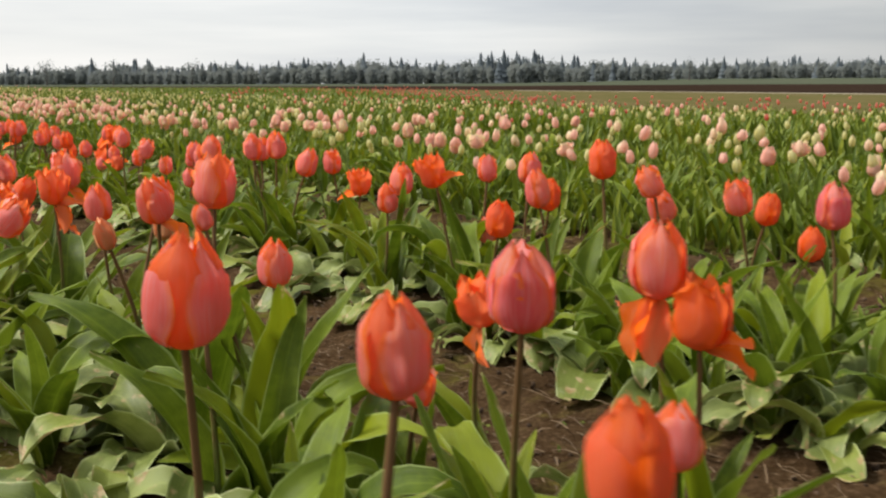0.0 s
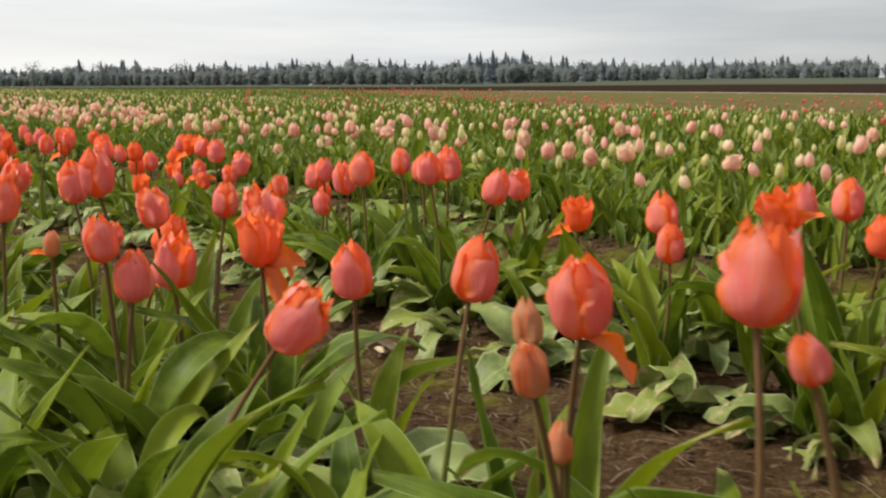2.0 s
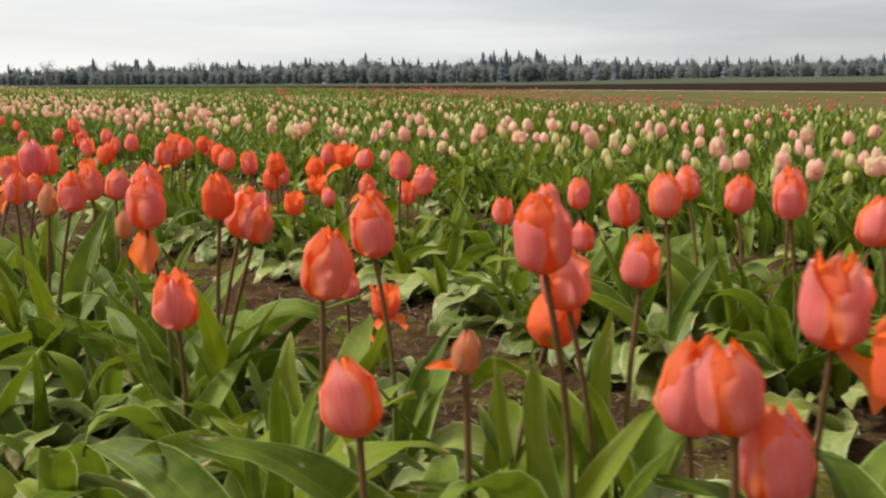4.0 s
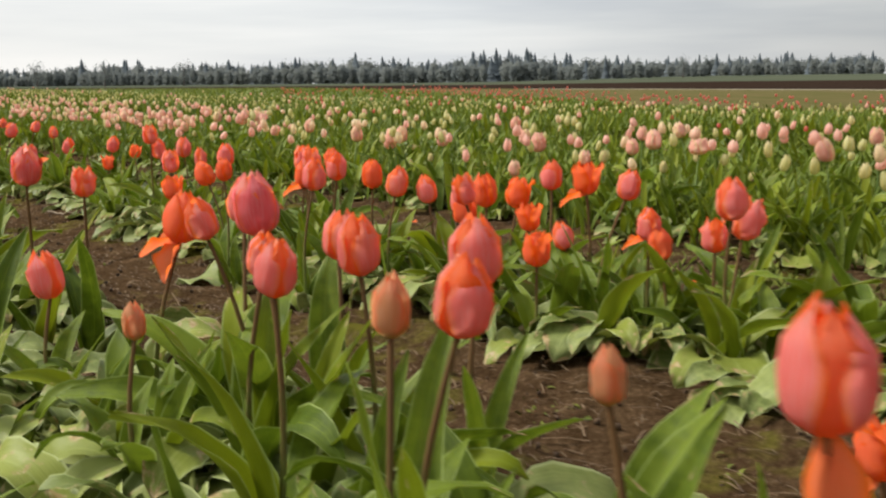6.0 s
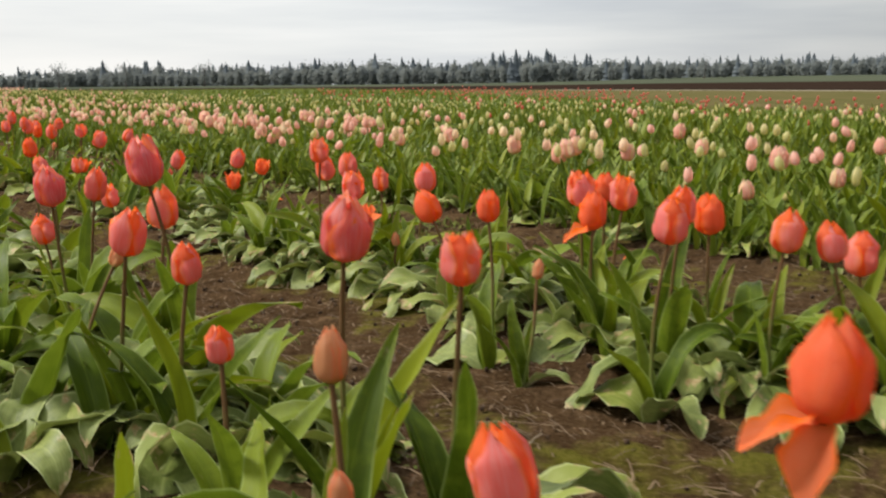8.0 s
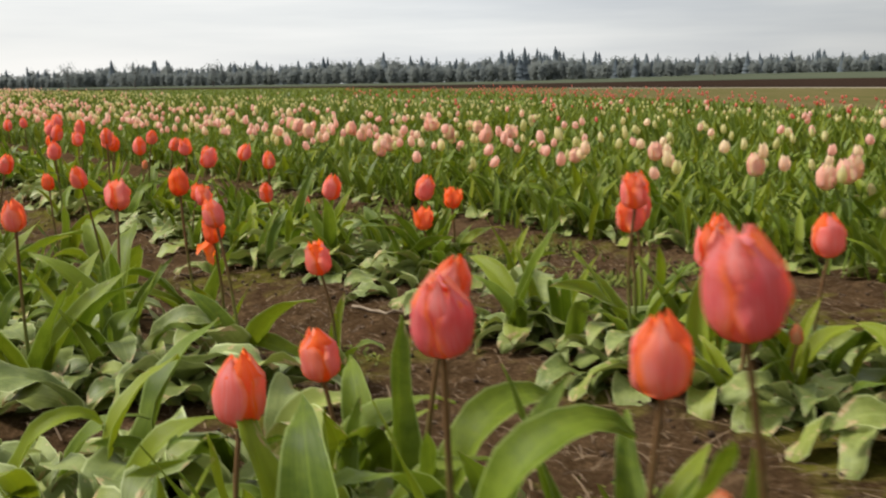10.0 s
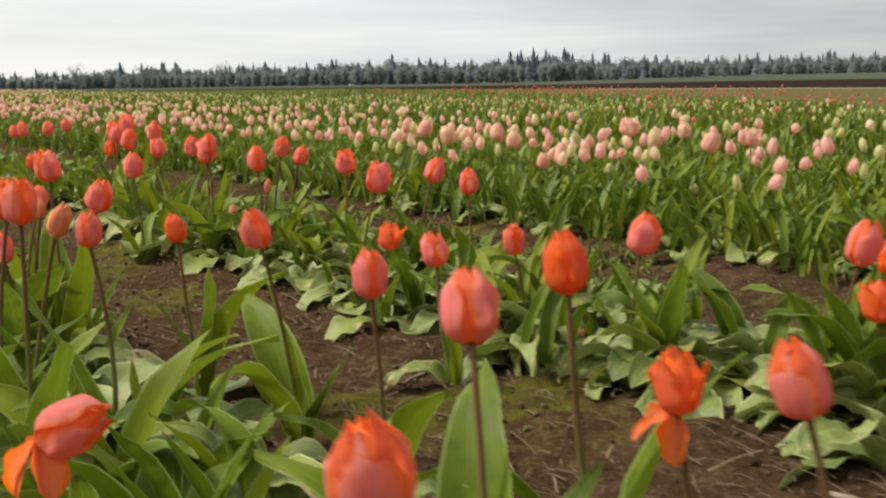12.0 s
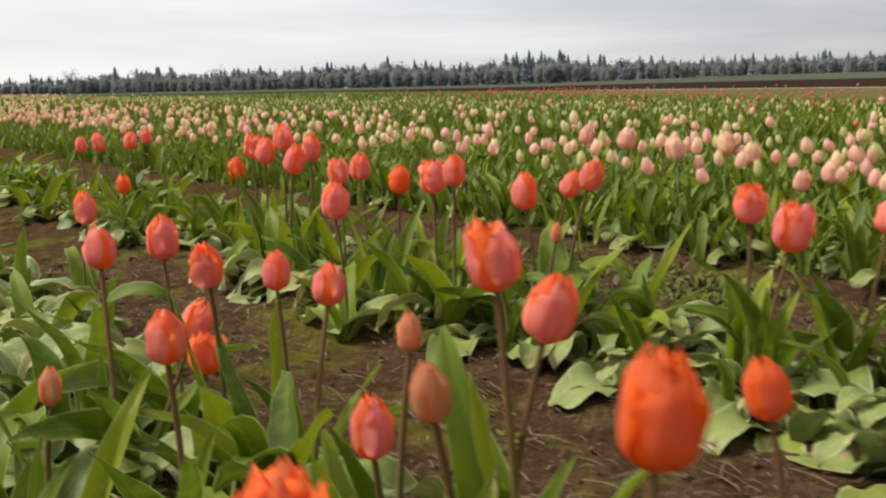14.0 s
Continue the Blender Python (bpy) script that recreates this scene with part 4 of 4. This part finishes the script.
def bed_leaves(name, spots, seed, broad, label, sized=1.0, kinds=6):
    """Leaves that crowd between the plants, joined into one mesh."""
    rng = np.random.default_rng(seed)
    protos = [np.array([v.co for v in me.vertices]) for me in UPRIGHT + ARCHED + FLOPPY]
    k = len(protos[0])
    uv = np.zeros((k, 2))
    for i in range(13):
        for j in range(7):
            uv[i * 7 + j] = (j / 6, i / 12)
    g = np.arange(k).reshape(13, 7)
    q = np.stack([g[:-1, :-1], g[:-1, 1:], g[1:, 1:], g[1:, :-1]], -1).reshape(-1, 4)
    verts, quads, sort = [], [], []
    for u, v, low, *aim in spots:
        p = field(u, v)
        z = soil_height(u, v)
        a = rng.uniform(0, 6.3)
        for _ in range(rng.integers(2, 5)):
            a = aim[0] + rng.normal(0, 0.6) if aim else a + 2.2 + rng.uniform(-0.6, 0.6)
            wide = bool(aim) or rng.random() < broad
            w = protos[rng.integers(6, 15)] if wide else protos[rng.integers(0, kinds)]
            s = (rng.uniform(0.15, 0.24) if wide else rng.uniform(0.20, 0.32)) * low * sized
            sort.append(int(wide))
            c, d = math.cos(a), math.sin(a)
            x, y, h = w[:, 0] * s, w[:, 1] * s * rng.uniform(0.85, 1.35), w[:, 2] * s
            quads.append(q + k * len(verts))
            verts.append(np.stack([p.x + x * c - y * d, p.y + x * d + y * c, np.maximum(z + h, z + 0.003)], -1))
    me = arrays_mesh(name, np.concatenate(verts), np.concatenate(quads), LEAF, np.tile(uv, (len(verts), 1)))
    me.materials.append(SAGE)
    me.polygons.foreach_set("material_index", np.repeat(np.array(sort, np.int32), len(q)))
    ob = new(name, me)
    tagged(ob, label, "leaves", kind="stuff")


def crowd(count, at, half, u0, u1, seed, patchy):
    """Spots in a bed, with some bare patches."""
    rng = random.Random(seed)
    out = []
    while len(out) < count:
        u, v = rng.uniform(u0, u1), at + rng.uniform(-half, half)
        if math.sin(u * 2.1 + 1.3 * math.sin(u * 0.9) + 4 * v) > patchy:
            out.append((u, v, rng.uniform(0.7, 1.1)))
    return out


def hem(count, at, aim, u0, u1, seed, low=1.0):
    """Spots along the edge of a bed whose leaves hang one way."""
    rng = random.Random(seed)
    return [(rng.uniform(u0, u1), at + rng.gauss(0, 0.05), low * rng.uniform(0.7, 1.1), aim) for _ in range(count)]


bed_leaves("front_bed_leaves", crowd(390, 3.28, 0.30, 0.0, 3.9, 11, -0.8) + crowd(760, 3.21, 0.30, 3.9, 10.5, 12, -0.6) + crowd(90, 3.44, 0.20, 8.6, 10.8, 19, -0.5) + crowd(330, 3.36, 0.31, 9.6, 15.0, 13, -0.7),
           41, 0.88, "crowded grey-green tulip leaves of the front bed")
bed_leaves("second_bed_leaves", crowd(200, 4.48, 0.24, 0.8, 4.0, 16, -0.7) + crowd(150, 4.50, 0.20, 4.0, 8.0, 14, -0.5) + crowd(170, 4.56, 0.22, 8.0, 12.0, 15, -0.4) + crowd(280, 4.50, 0.24, 12.0, 20.0, 18, -0.7) + hem(46, 4.70, INTO, 1.5, 12.0, 34, 0.85),
           42, 0.68, "crowded green tulip leaves of the second bed")
bed_leaves("pink_bed_broad_leaves", crowd(800, 6.10, 0.36, 1.0, 17.0, 17, -0.9) + crowd(560, 7.10, 0.38, 2.0, 18.0, 23, -0.9) + crowd(420, 8.15, 0.36, 3.0, 19.0, 24, -0.9) + hem(60, 5.80, BACK, 2.0, 14.0, 35, 0.9), 43, 0.34,
           "broad and upright green leaves of the pink beds", 0.9, 3)


# ---- the tulips, coral ones first ----
tulip(2.430, 2.040, 0.439, "orange", tall=0.067)
tulip(2.303, 2.169, 0.467, "egg", tall=0.067)
tulip(2.141, 2.299, 0.479, "egg", tall=0.091)
tulip(2.514, 2.322, 0.358, "egg", tall=0.056)
tulip(2.410, 2.561, 0.433, "rose", tall=0.097)
tulip(2.635, 2.755, 0.366, "open", loose=((0, 0.25), (20, -0.2)))
tulip(2.589, 2.795, 0.423, "egg", tall=0.098, loose=((200, 0.9), (250, 1.0)))
tulip(2.027, 2.846, 0.375, "bud", tall=0.050)
tulip(2.299, 2.914, 0.232, "ragged", tall=0.059)
tulip(2.381, 2.976, 0.336, "open", tall=0.077, loose=((200, 1.45),))
tulip(2.099, 2.976, 0.388, "egg", tall=0.068)
tulip(1.989, 3.029, 0.445, "egg", tall=0.040)
tulip(1.987, 3.137, 0.488, "ragged", tall=0.087)
tulip(1.806, 3.166, 0.403, "bud", tall=0.057)
tulip(1.860, 3.259, 0.446, "egg", tall=0.083, loose=((0, 0.5),))
tulip(1.849, 3.307, 0.292, "bud")
tulip(1.593, 3.347, 0.407, "ragged", tall=0.076, tip=(38, 0))
tulip(1.826, 3.434, 0.383, "bud", tall=0.058)
tulip(1.778, 3.604, 0.413, "egg", tall=0.083)
tulip(1.616, 3.734, 0.390, "egg", tall=0.081)
tulip(1.279, 3.737, 0.434, "egg", tall=0.066)
tulip(1.317, 3.751, 0.381, "egg", tall=0.074)
tulip(2.944, 3.785, 0.396)
tulip(3.107, 3.796, 0.294)
tulip(2.775, 3.882, 0.420)
tulip(3.040, 3.889, 0.358)
tulip(3.070, 3.566, 0.400, "rose")
tulip(-3.39, 10.25, 0.270, "bud", tall=0.052)
tulip(1.469, 3.889, 0.411, "open", tall=0.083, loose=((0, 0.05), (330, 0.9)))
tulip(2.451, 3.910, 0.336)
tulip(2.536, 3.943, 0.399)
tulip(1.000, 3.963, 0.364, "egg", tall=0.076)
tulip(1.316, 3.992, 0.363)
tulip(1.450, 4.024, 0.437, loose=((0, 0.7),))
tulip(1.105, 4.043, 0.384, "bud", loose=((170, -0.4),))
tulip(1.178, 4.056, 0.498, "egg", tall=0.082)
tulip(2.698, 4.059, 0.457)
tulip(2.296, 4.081, 0.428, "open", loose=((0, -0.75),))
tulip(2.843, 4.088, 0.346)
tulip(1.218, 4.240, 0.422, "ragged")
tulip(0.948, 4.252, 0.436, "egg", tall=0.086)
tulip(2.442, 4.335, 0.253)
tulip(2.177, 4.350, 0.336)
tulip(1.327, 4.355, 0.422, "egg", tall=0.071)
tulip(1.223, 4.356, 0.353)
tulip(2.440, 4.385, 0.411)
tulip(2.604, 4.398, 0.341)
tulip(2.558, 4.469, 0.405, "egg", tall=0.090)
tulip(0.981, 4.536, 0.442)
tulip(0.700, 4.538, 0.338)
tulip(2.205, 4.566, 0.368)
tulip(0.793, 4.703, 0.425, "egg", tall=0.064)
tulip(0.615, 4.706, 0.460, "egg", tall=0.087, loose=((275, 1.45),))
tulip(0.729, 4.708, 0.469, "orange", tall=0.077)
tulip(0.753, 4.821, 0.430)
tulip(2.064, 4.850, 0.335, "open", loose=((180, -0.1),))
tulip(0.515, 4.928, 0.396, "bud", tall=0.054)
tulip(1.711, 5.006, 0.433)
tulip(0.398, 5.010, 0.447, "egg", tall=0.077)
tulip(0.928, 5.020, 0.154, "bud")
tulip(1.882, 5.031, 0.382, "egg")
tulip(0.330, 5.073, 0.427, "bud", tall=0.066)
tulip(0.889, 5.109, 0.256)
tulip(1.760, 5.159, 0.432)
tulip(1.947, 5.168, 0.376)
tulip(1.528, 5.230, 0.415)
tulip(0.191, 5.272, 0.430, "egg", tall=0.070)
tulip(1.692, 5.280, 0.412)
tulip(1.469, 5.373, 0.377)
tulip(0.946, 5.406, 0.163, "open", tall=0.083, loose=((40, 0.3), (160, 0.9)))
tulip(0.422, 5.421, 0.425, "egg", tall=0.096)
tulip(1.625, 5.471, 0.418)
tulip(1.395, 5.478, 0.296)
tulip(0.142, 5.503, 0.409, "egg", tall=0.066)
tulip(0.267, 5.510, 0.420, "egg", tall=0.084)
tulip(-0.048, 5.533, 0.314, "bud", tall=0.056)
tulip(0.122, 5.555, 0.473, "rose", tall=0.090)
tulip(1.392, 5.556, 0.386)
tulip(0.024, 5.652, 0.441, "egg", tall=0.067)
tulip(1.340, 5.764, 0.352)
tulip(1.226, 5.784, 0.319)
tulip(0.056, 5.837, 0.446, "egg", tall=0.075)
tulip(-0.060, 5.902, 0.414, "orange", tall=0.090, loose=((180, 0.05), (230, 0.75)))
tulip(0.207, 5.905, 0.380)
tulip(-0.326, 5.970, 0.304)
tulip(-0.477, 6.020, 0.265, "bud")
tulip(-0.488, 6.065, 0.387, "bud", tall=0.058)
tulip(0.948, 6.170, 0.409)
tulip(1.327, 6.217, 0.258)
tulip(1.014, 6.287, 0.355)
tulip(-0.360, 6.314, 0.441, "ragged", tall=0.067)
tulip(0.960, 6.344, 0.312)
tulip(-0.667, 6.381, 0.322, "egg", tall=0.051)
tulip(-0.503, 6.384, 0.470, "rose", tall=0.089, loose=((10, -1.15),))
tulip(0.852, 6.386, 0.287)
tulip(0.834, 6.411, 0.329, "egg", tall=0.074, loose=((170, 0.1), (20, 0.2), (80, -0.5)))
tulip(0.595, 6.471, 0.267, "open")
tulip(0.817, 6.564, 0.401)
tulip(0.434, 6.591, 0.391)
tulip(-0.786, 6.702, 0.374, "egg", tall=0.068)
tulip(0.679, 6.710, 0.263)
tulip(0.738, 6.718, 0.405, "open", loose=((180, 0.15),))
tulip(-0.890, 6.762, 0.416, "egg", tall=0.082)
tulip(0.491, 6.783, 0.370)
tulip(0.668, 6.860, 0.400)
tulip(0.614, 6.919, 0.285, "open")
tulip(-1.270, 6.959, 0.258, "bud")
tulip(0.446, 6.961, 0.305)
tulip(-0.987, 7.003, 0.342, "bud", tall=0.047)
tulip(-1.267, 7.011, 0.288, "bud")
tulip(0.597, 7.048, 0.336, "open")
tulip(0.033, 7.057, 0.391)
tulip(-0.953, 7.078, 0.509, "rose", tall=0.098)
tulip(0.343, 7.088, 0.345)
tulip(0.262, 7.093, 0.366)
tulip(0.082, 7.200, 0.402)
tulip(0.443, 7.201, 0.304)
tulip(-1.201, 7.257, 0.447, "rose", tall=0.088)
tulip(-0.979, 7.293, 0.397)
tulip(-0.192, 7.338, 0.253, "bud")
tulip(0.175, 7.366, 0.366)
tulip(-0.009, 7.370, 0.414)
tulip(-1.446, 7.457, 0.317)
tulip(-0.295, 7.462, 0.376)
tulip(-1.195, 7.531, 0.425)
tulip(-0.052, 7.537, 0.356, loose=((190, 0.1),))
tulip(-0.067, 7.656, 0.395)
tulip(-1.381, 7.678, 0.303)
tulip(0.010, 7.800, 0.384)
tulip(-0.443, 7.868, 0.333)
tulip(-0.005, 8.020, 0.356)
tulip(-0.391, 8.118, 0.204, "bud")
tulip(-0.229, 8.169, 0.180, "bud")
tulip(-0.548, 8.248, 0.191, "bud")
tulip(-0.650, 8.259, 0.247, "open", tall=0.098)
tulip(-2.065, 8.322, 0.426, "egg", tall=0.066)
tulip(-0.460, 8.355, 0.366)
tulip(-0.683, 8.379, 0.342)
tulip(-0.810, 8.567, 0.439)
tulip(-1.504, 8.587, 0.294, "ragged", tall=0.079)
tulip(-0.616, 8.609, 0.340)
tulip(-1.743, 8.634, 0.390, "egg", tall=0.069)
tulip(-0.805, 8.670, 0.376)
tulip(-2.375, 8.723, 0.324, "egg", tall=0.072, tip=(72, 10), loose=((180, 0.9), (320, 1.3)))
tulip(-2.012, 8.811, 0.417, "egg", tall=0.079)
tulip(-1.797, 8.860, 0.323, "open", tall=0.067, loose=((170, 0.3), (240, 1.2)))
tulip(-0.751, 8.898, 0.368)
tulip(-1.905, 8.966, 0.434, "orange", tall=0.075)
tulip(-2.143, 9.177, 0.386, "egg", tall=0.068)
tulip(-2.611, 9.199, 0.485, "egg", tall=0.065)
tulip(-1.217, 9.810, 0.298, "open")
tulip(-2.560, 9.308, 0.432, "egg", tall=0.054)
tulip(-2.643, 9.419, 0.432, "bud", tall=0.060)
tulip(-2.955, 9.426, 0.421, "open", tall=0.064)
tulip(-2.758, 9.498, 0.458, "orange", tall=0.069)
tulip(-2.366, 9.541, 0.401, "egg", tall=0.073)
tulip(-1.307, 9.632, 0.253, "open")
tulip(-2.890, 9.680, 0.418, "bud", tall=0.051)
tulip(-1.304, 9.719, 0.340)
tulip(-2.841, 9.883, 0.485, "ragged", tall=0.068)
tulip(-2.595, 9.887, 0.358, "orange", tall=0.062)
tulip(-2.955, 9.918, 0.317, "slim", tall=0.065)
tulip(-2.087, 9.976, 0.297)
tulip(-2.778, 9.995, 0.413, "egg", tall=0.074)
tulip(-3.168, 9.998, 0.389, "egg", tall=0.058)
tulip(-2.924, 10.042, 0.380, "bud", tall=0.046)
tulip(-1.645, 10.045, 0.315)
tulip(-1.764, 10.175, 0.062, "bud")
tulip(-1.913, 10.230, 0.280)
tulip(-3.202, 10.320, 0.410, "egg", tall=0.063)
tulip(-3.046, 10.342, 0.379, "egg", tall=0.061)
tulip(-2.209, 10.407, 0.267, "open")
tulip(-3.374, 10.421, 0.421, "egg", tall=0.063)
tulip(-3.236, 10.432, 0.265, "open")
tulip(-1.812, 10.494, 0.213, "egg")
tulip(-3.268, 10.516, 0.291)
tulip(-3.149, 10.533, 0.366, "egg", tall=0.061)
tulip(-3.357, 10.672, 0.401, "egg", tall=0.074)
tulip(-2.364, 10.843, 0.420)
tulip(-2.112, 10.848, 0.395)
tulip(-2.017, 10.881, 0.357)
tulip(-2.276, 10.883, 0.372)
tulip(-2.602, 11.183, 0.447, "egg", tall=0.071)
tulip(-2.669, 11.279, 0.315, "bud")
tulip(-2.795, 11.320, 0.226, "bud")
tulip(-2.728, 11.411, 0.394)
tulip(-2.890, 11.422, 0.443)
tulip(-3.174, 11.500, 0.372)
tulip(-2.604, 11.584, 0.394)
tulip(-2.945, 11.617, 0.416)
tulip(-3.866, 11.759, 0.338)
tulip(-3.220, 11.959, 0.408)
tulip(-3.348, 12.022, 0.438)
tulip(-3.054, 12.042, 0.374)
tulip(-3.408, 12.189, 0.494)
tulip(-3.478, 12.279, 0.451)
tulip(-3.352, 12.385, 0.452)
tulip(-3.203, 12.415, 0.387)
tulip(-3.551, 12.461, 0.458)
tulip(-3.684, 12.805, 0.363)
tulip(-4.217, 13.197, 0.280)
tulip(-4.385, 13.870, 0.422)
tulip(-4.546, 13.905, 0.416)
tulip(-4.416, 14.223, 0.425)
tulip(-4.787, 14.362, 0.387)
tulip(3.751, 5.894, 0.378, "pink_open")
tulip(3.635, 5.941, 0.340, "pink")
tulip(3.162, 6.150, 0.297, "cream")
tulip(2.872, 6.498, 0.341, "pink_open")
tulip(2.468, 6.547, 0.377, "pink_open")
tulip(2.732, 6.708, 0.287, "cream")
tulip(2.374, 6.855, 0.335, "pink")
tulip(2.299, 6.975, 0.356, "pink")
tulip(2.126, 7.249, 0.394, "pink")
tulip(2.248, 7.343, 0.337, "pink")
tulip(3.861, 7.630, 0.388, "pink")
tulip(2.657, 7.823, 0.414, "pink")
tulip(1.721, 7.857, 0.396, "pink")
tulip(3.120, 8.260, 0.405, "pink")
tulip(1.269, 8.380, 0.300, "cream")
tulip(2.135, 8.438, 0.412, "pink")
tulip(1.244, 8.460, 0.405, "pink")
tulip(1.445, 8.542, 0.377, "pink_open")
tulip(1.691, 8.622, 0.237, "cream")
tulip(1.068, 8.626, 0.326, "cream")
tulip(1.233, 8.885, 0.351, "pink")
tulip(1.052, 9.104, 0.289, "pink")
tulip(0.841, 9.137, 0.362, "pink")
tulip(0.734, 9.173, 0.239, "pink")
tulip(0.914, 9.264, 0.204, "cream")
tulip(1.544, 9.361, 0.403, "pink")
tulip(0.338, 9.415, 0.278, "cream")
tulip(0.505, 9.612, 0.299, "cream")
tulip(1.424, 9.672, 0.372, "pink")
tulip(0.613, 9.699, 0.213, "cream")
tulip(0.225, 9.860, 0.223, "cream")
tulip(0.401, 9.927, 0.340, "pink")
tulip(0.132, 9.971, 0.356, "pink")
tulip(0.177, 10.028, 0.364, "pink")
tulip(0.247, 10.044, 0.283, "cream")
tulip(0.110, 10.105, 0.325, "pink")
tulip(-0.088, 10.309, 0.356, "pink")
tulip(-0.401, 10.667, 0.388, "pink")
tulip(0.902, 10.705, 0.313, "pink")
tulip(-0.677, 11.135, 0.345, "pink")
tulip(0.879, 11.161, 0.377, "pink")
tulip(-1.149, 11.993, 0.216, "cream")
tulip(-0.926, 12.009, 0.418, "pink_open")
tulip(-1.057, 12.117, 0.393, "pink")
tulip(-1.261, 12.226, 0.406, "pink")
tulip(-1.445, 12.248, 0.281, "cream")
tulip(-1.356, 12.288, 0.458, "pink_open")
tulip(-1.098, 12.473, 0.423, "pink")
tulip(-1.614, 12.677, 0.319, "pink")
tulip(-1.677, 12.797, 0.278, "pink")
tulip(-2.119, 12.827, 0.399, "pink")
tulip(-1.806, 12.982, 0.366, "pink")
tulip(-1.885, 13.063, 0.401, "pink")
tulip(-2.234, 13.204, 0.421, "pink")
tulip(-2.345, 13.610, 0.420, "pink")
tulip(-1.199, 13.681, 0.247, "pink")
tulip(-1.258, 13.945, 0.281, "pink")


# ---- sticks and fallen petals on the soil ----
def twig(u0, v0, u1, v1, radius, seed):
    """A thin dry stick lying on the soil between two places."""
    rng = random.Random(seed)
    bm = bmesh.new()
    rings, n, k = [], 9, 6
    a, b = field(u0, v0, soil_height(u0, v0) + radius), field(u1, v1, soil_height(u1, v1) + radius)
    side = (b - a).cross(Vector((0, 0, 1))).normalized()
    for i in range(n):
        t = i / (n - 1)
        c = a.lerp(b, t) + side * rng.gauss(0, 0.006)
        c.z = soil_height(u0 + (u1 - u0) * t, v0 + (v1 - v0) * t) + radius * 1.2
        r = radius * (1.1 - 0.5 * t) * rng.uniform(0.85, 1.15)
        rings.append([bm.verts.new(c + side * r * math.cos(6.2832 * j / k) + Vector((0, 0, r * math.sin(6.2832 * j / k)))) for j in range(k)])
    for p, q in zip(rings, rings[1:]):
        for j in range(k):
            bm.faces.new((p[j], p[(j + 1) % k], q[(j + 1) % k], q[j]))
    bm.faces.new(rings[0][::-1])
    bm.faces.new(rings[-1])
    me = bpy.data.meshes.new("twig")
    bm.to_mesh(me)
    bm.free()
    me.polygons.foreach_set("use_smooth", [True] * len(me.polygons))
    me.materials.append(TWIG)
    tagged(new("twig", me), "thin pale dry stick lying on the soil", "twig", "sticks on the soil")


def fallen_petal(u, v, turn, seed, size=0.045):
    ob = new("fallen_petal", LOOSE[seed % 4])
    p = field(u, v, soil_height(u, v) + 0.012)
    ob.matrix_world = Matrix.Translation(p) @ Matrix.Rotation(turn, 4, "Z") @ Matrix.Diagonal((size, size, size, 1))
    tagged(ob, "single orange tulip petal fallen on the soil", "petal", "fallen petals")


def dry_leaf(u, v, turn, seed, size):
    """A withered leaf curled on the soil."""
    pts, uvs = leaf_sheet(seed, 0.17, 70, 40, 1.0, 0.9, 0.35, 70, 0.9, 0.55)
    ob = new("dry_leaf", grid_mesh("dry_leaf", pts, pts[0], uvs, WITHERED))
    ob.matrix_world = Matrix.Translation(field(u, v, soil_height(u, v) + 0.25 * size)) @ Matrix.Rotation(turn, 4, "Z") @ Matrix.Diagonal((size, size, size, 1))
    tagged(ob, "withered pale tan tulip leaf lying on the soil", "dry leaf", "withered leaves")


WITHERED = plain("withered_leaf", (0.22, 0.16, 0.085), (0.52, 0.43, 0.28), 30.0)
TWIG = plain("dry_twig", (0.15, 0.11, 0.075), (0.34, 0.27, 0.19), 30.0)
twig(8.38, 4.24, 8.13, 4.30, 0.0045, 1)
twig(9.33, 4.06, 9.34, 4.28, 0.0040, 2)
twig(5.80, 3.80, 5.73, 3.90, 0.0030, 3)
fallen_petal(9.84, 5.43, 0.6, 1)
twig(4.84, 3.86, 4.76, 3.94, 0.0028, 4)
twig(4.50, 3.82, 4.31, 3.74, 0.0035, 5)
twig(2.89, 3.85, 2.95, 4.08, 0.0026, 6)
twig(11.33, 5.35, 11.40, 5.60, 0.0030, 7)
fallen_petal(6.78, 5.17, 1.2, 2, 0.035)
fallen_petal(7.10, 5.50, 2.6, 3, 0.040)
fallen_petal(5.32, 5.31, 0.2, 4, 0.036)
fallen_petal(5.17, 5.43, 4.0, 5, 0.042)
fallen_petal(5.06, 3.71, 3.1, 6, 0.026)
fallen_petal(1.95, 4.86, 5.0, 7, 0.036)
fallen_petal(2.95, 5.18, 2.0, 8, 0.030)
dry_leaf(2.92, 4.06, 0.4, 51, 0.085)
dry_leaf(4.90, 4.04, 2.2, 52, 0.075)
dry_leaf(11.25, 5.18, 1.1, 53, 0.090)
dry_leaf(9.87, 5.04, 3.9, 54, 0.080)
dry_leaf(2.96, 4.10, 5.2, 55, 0.060)
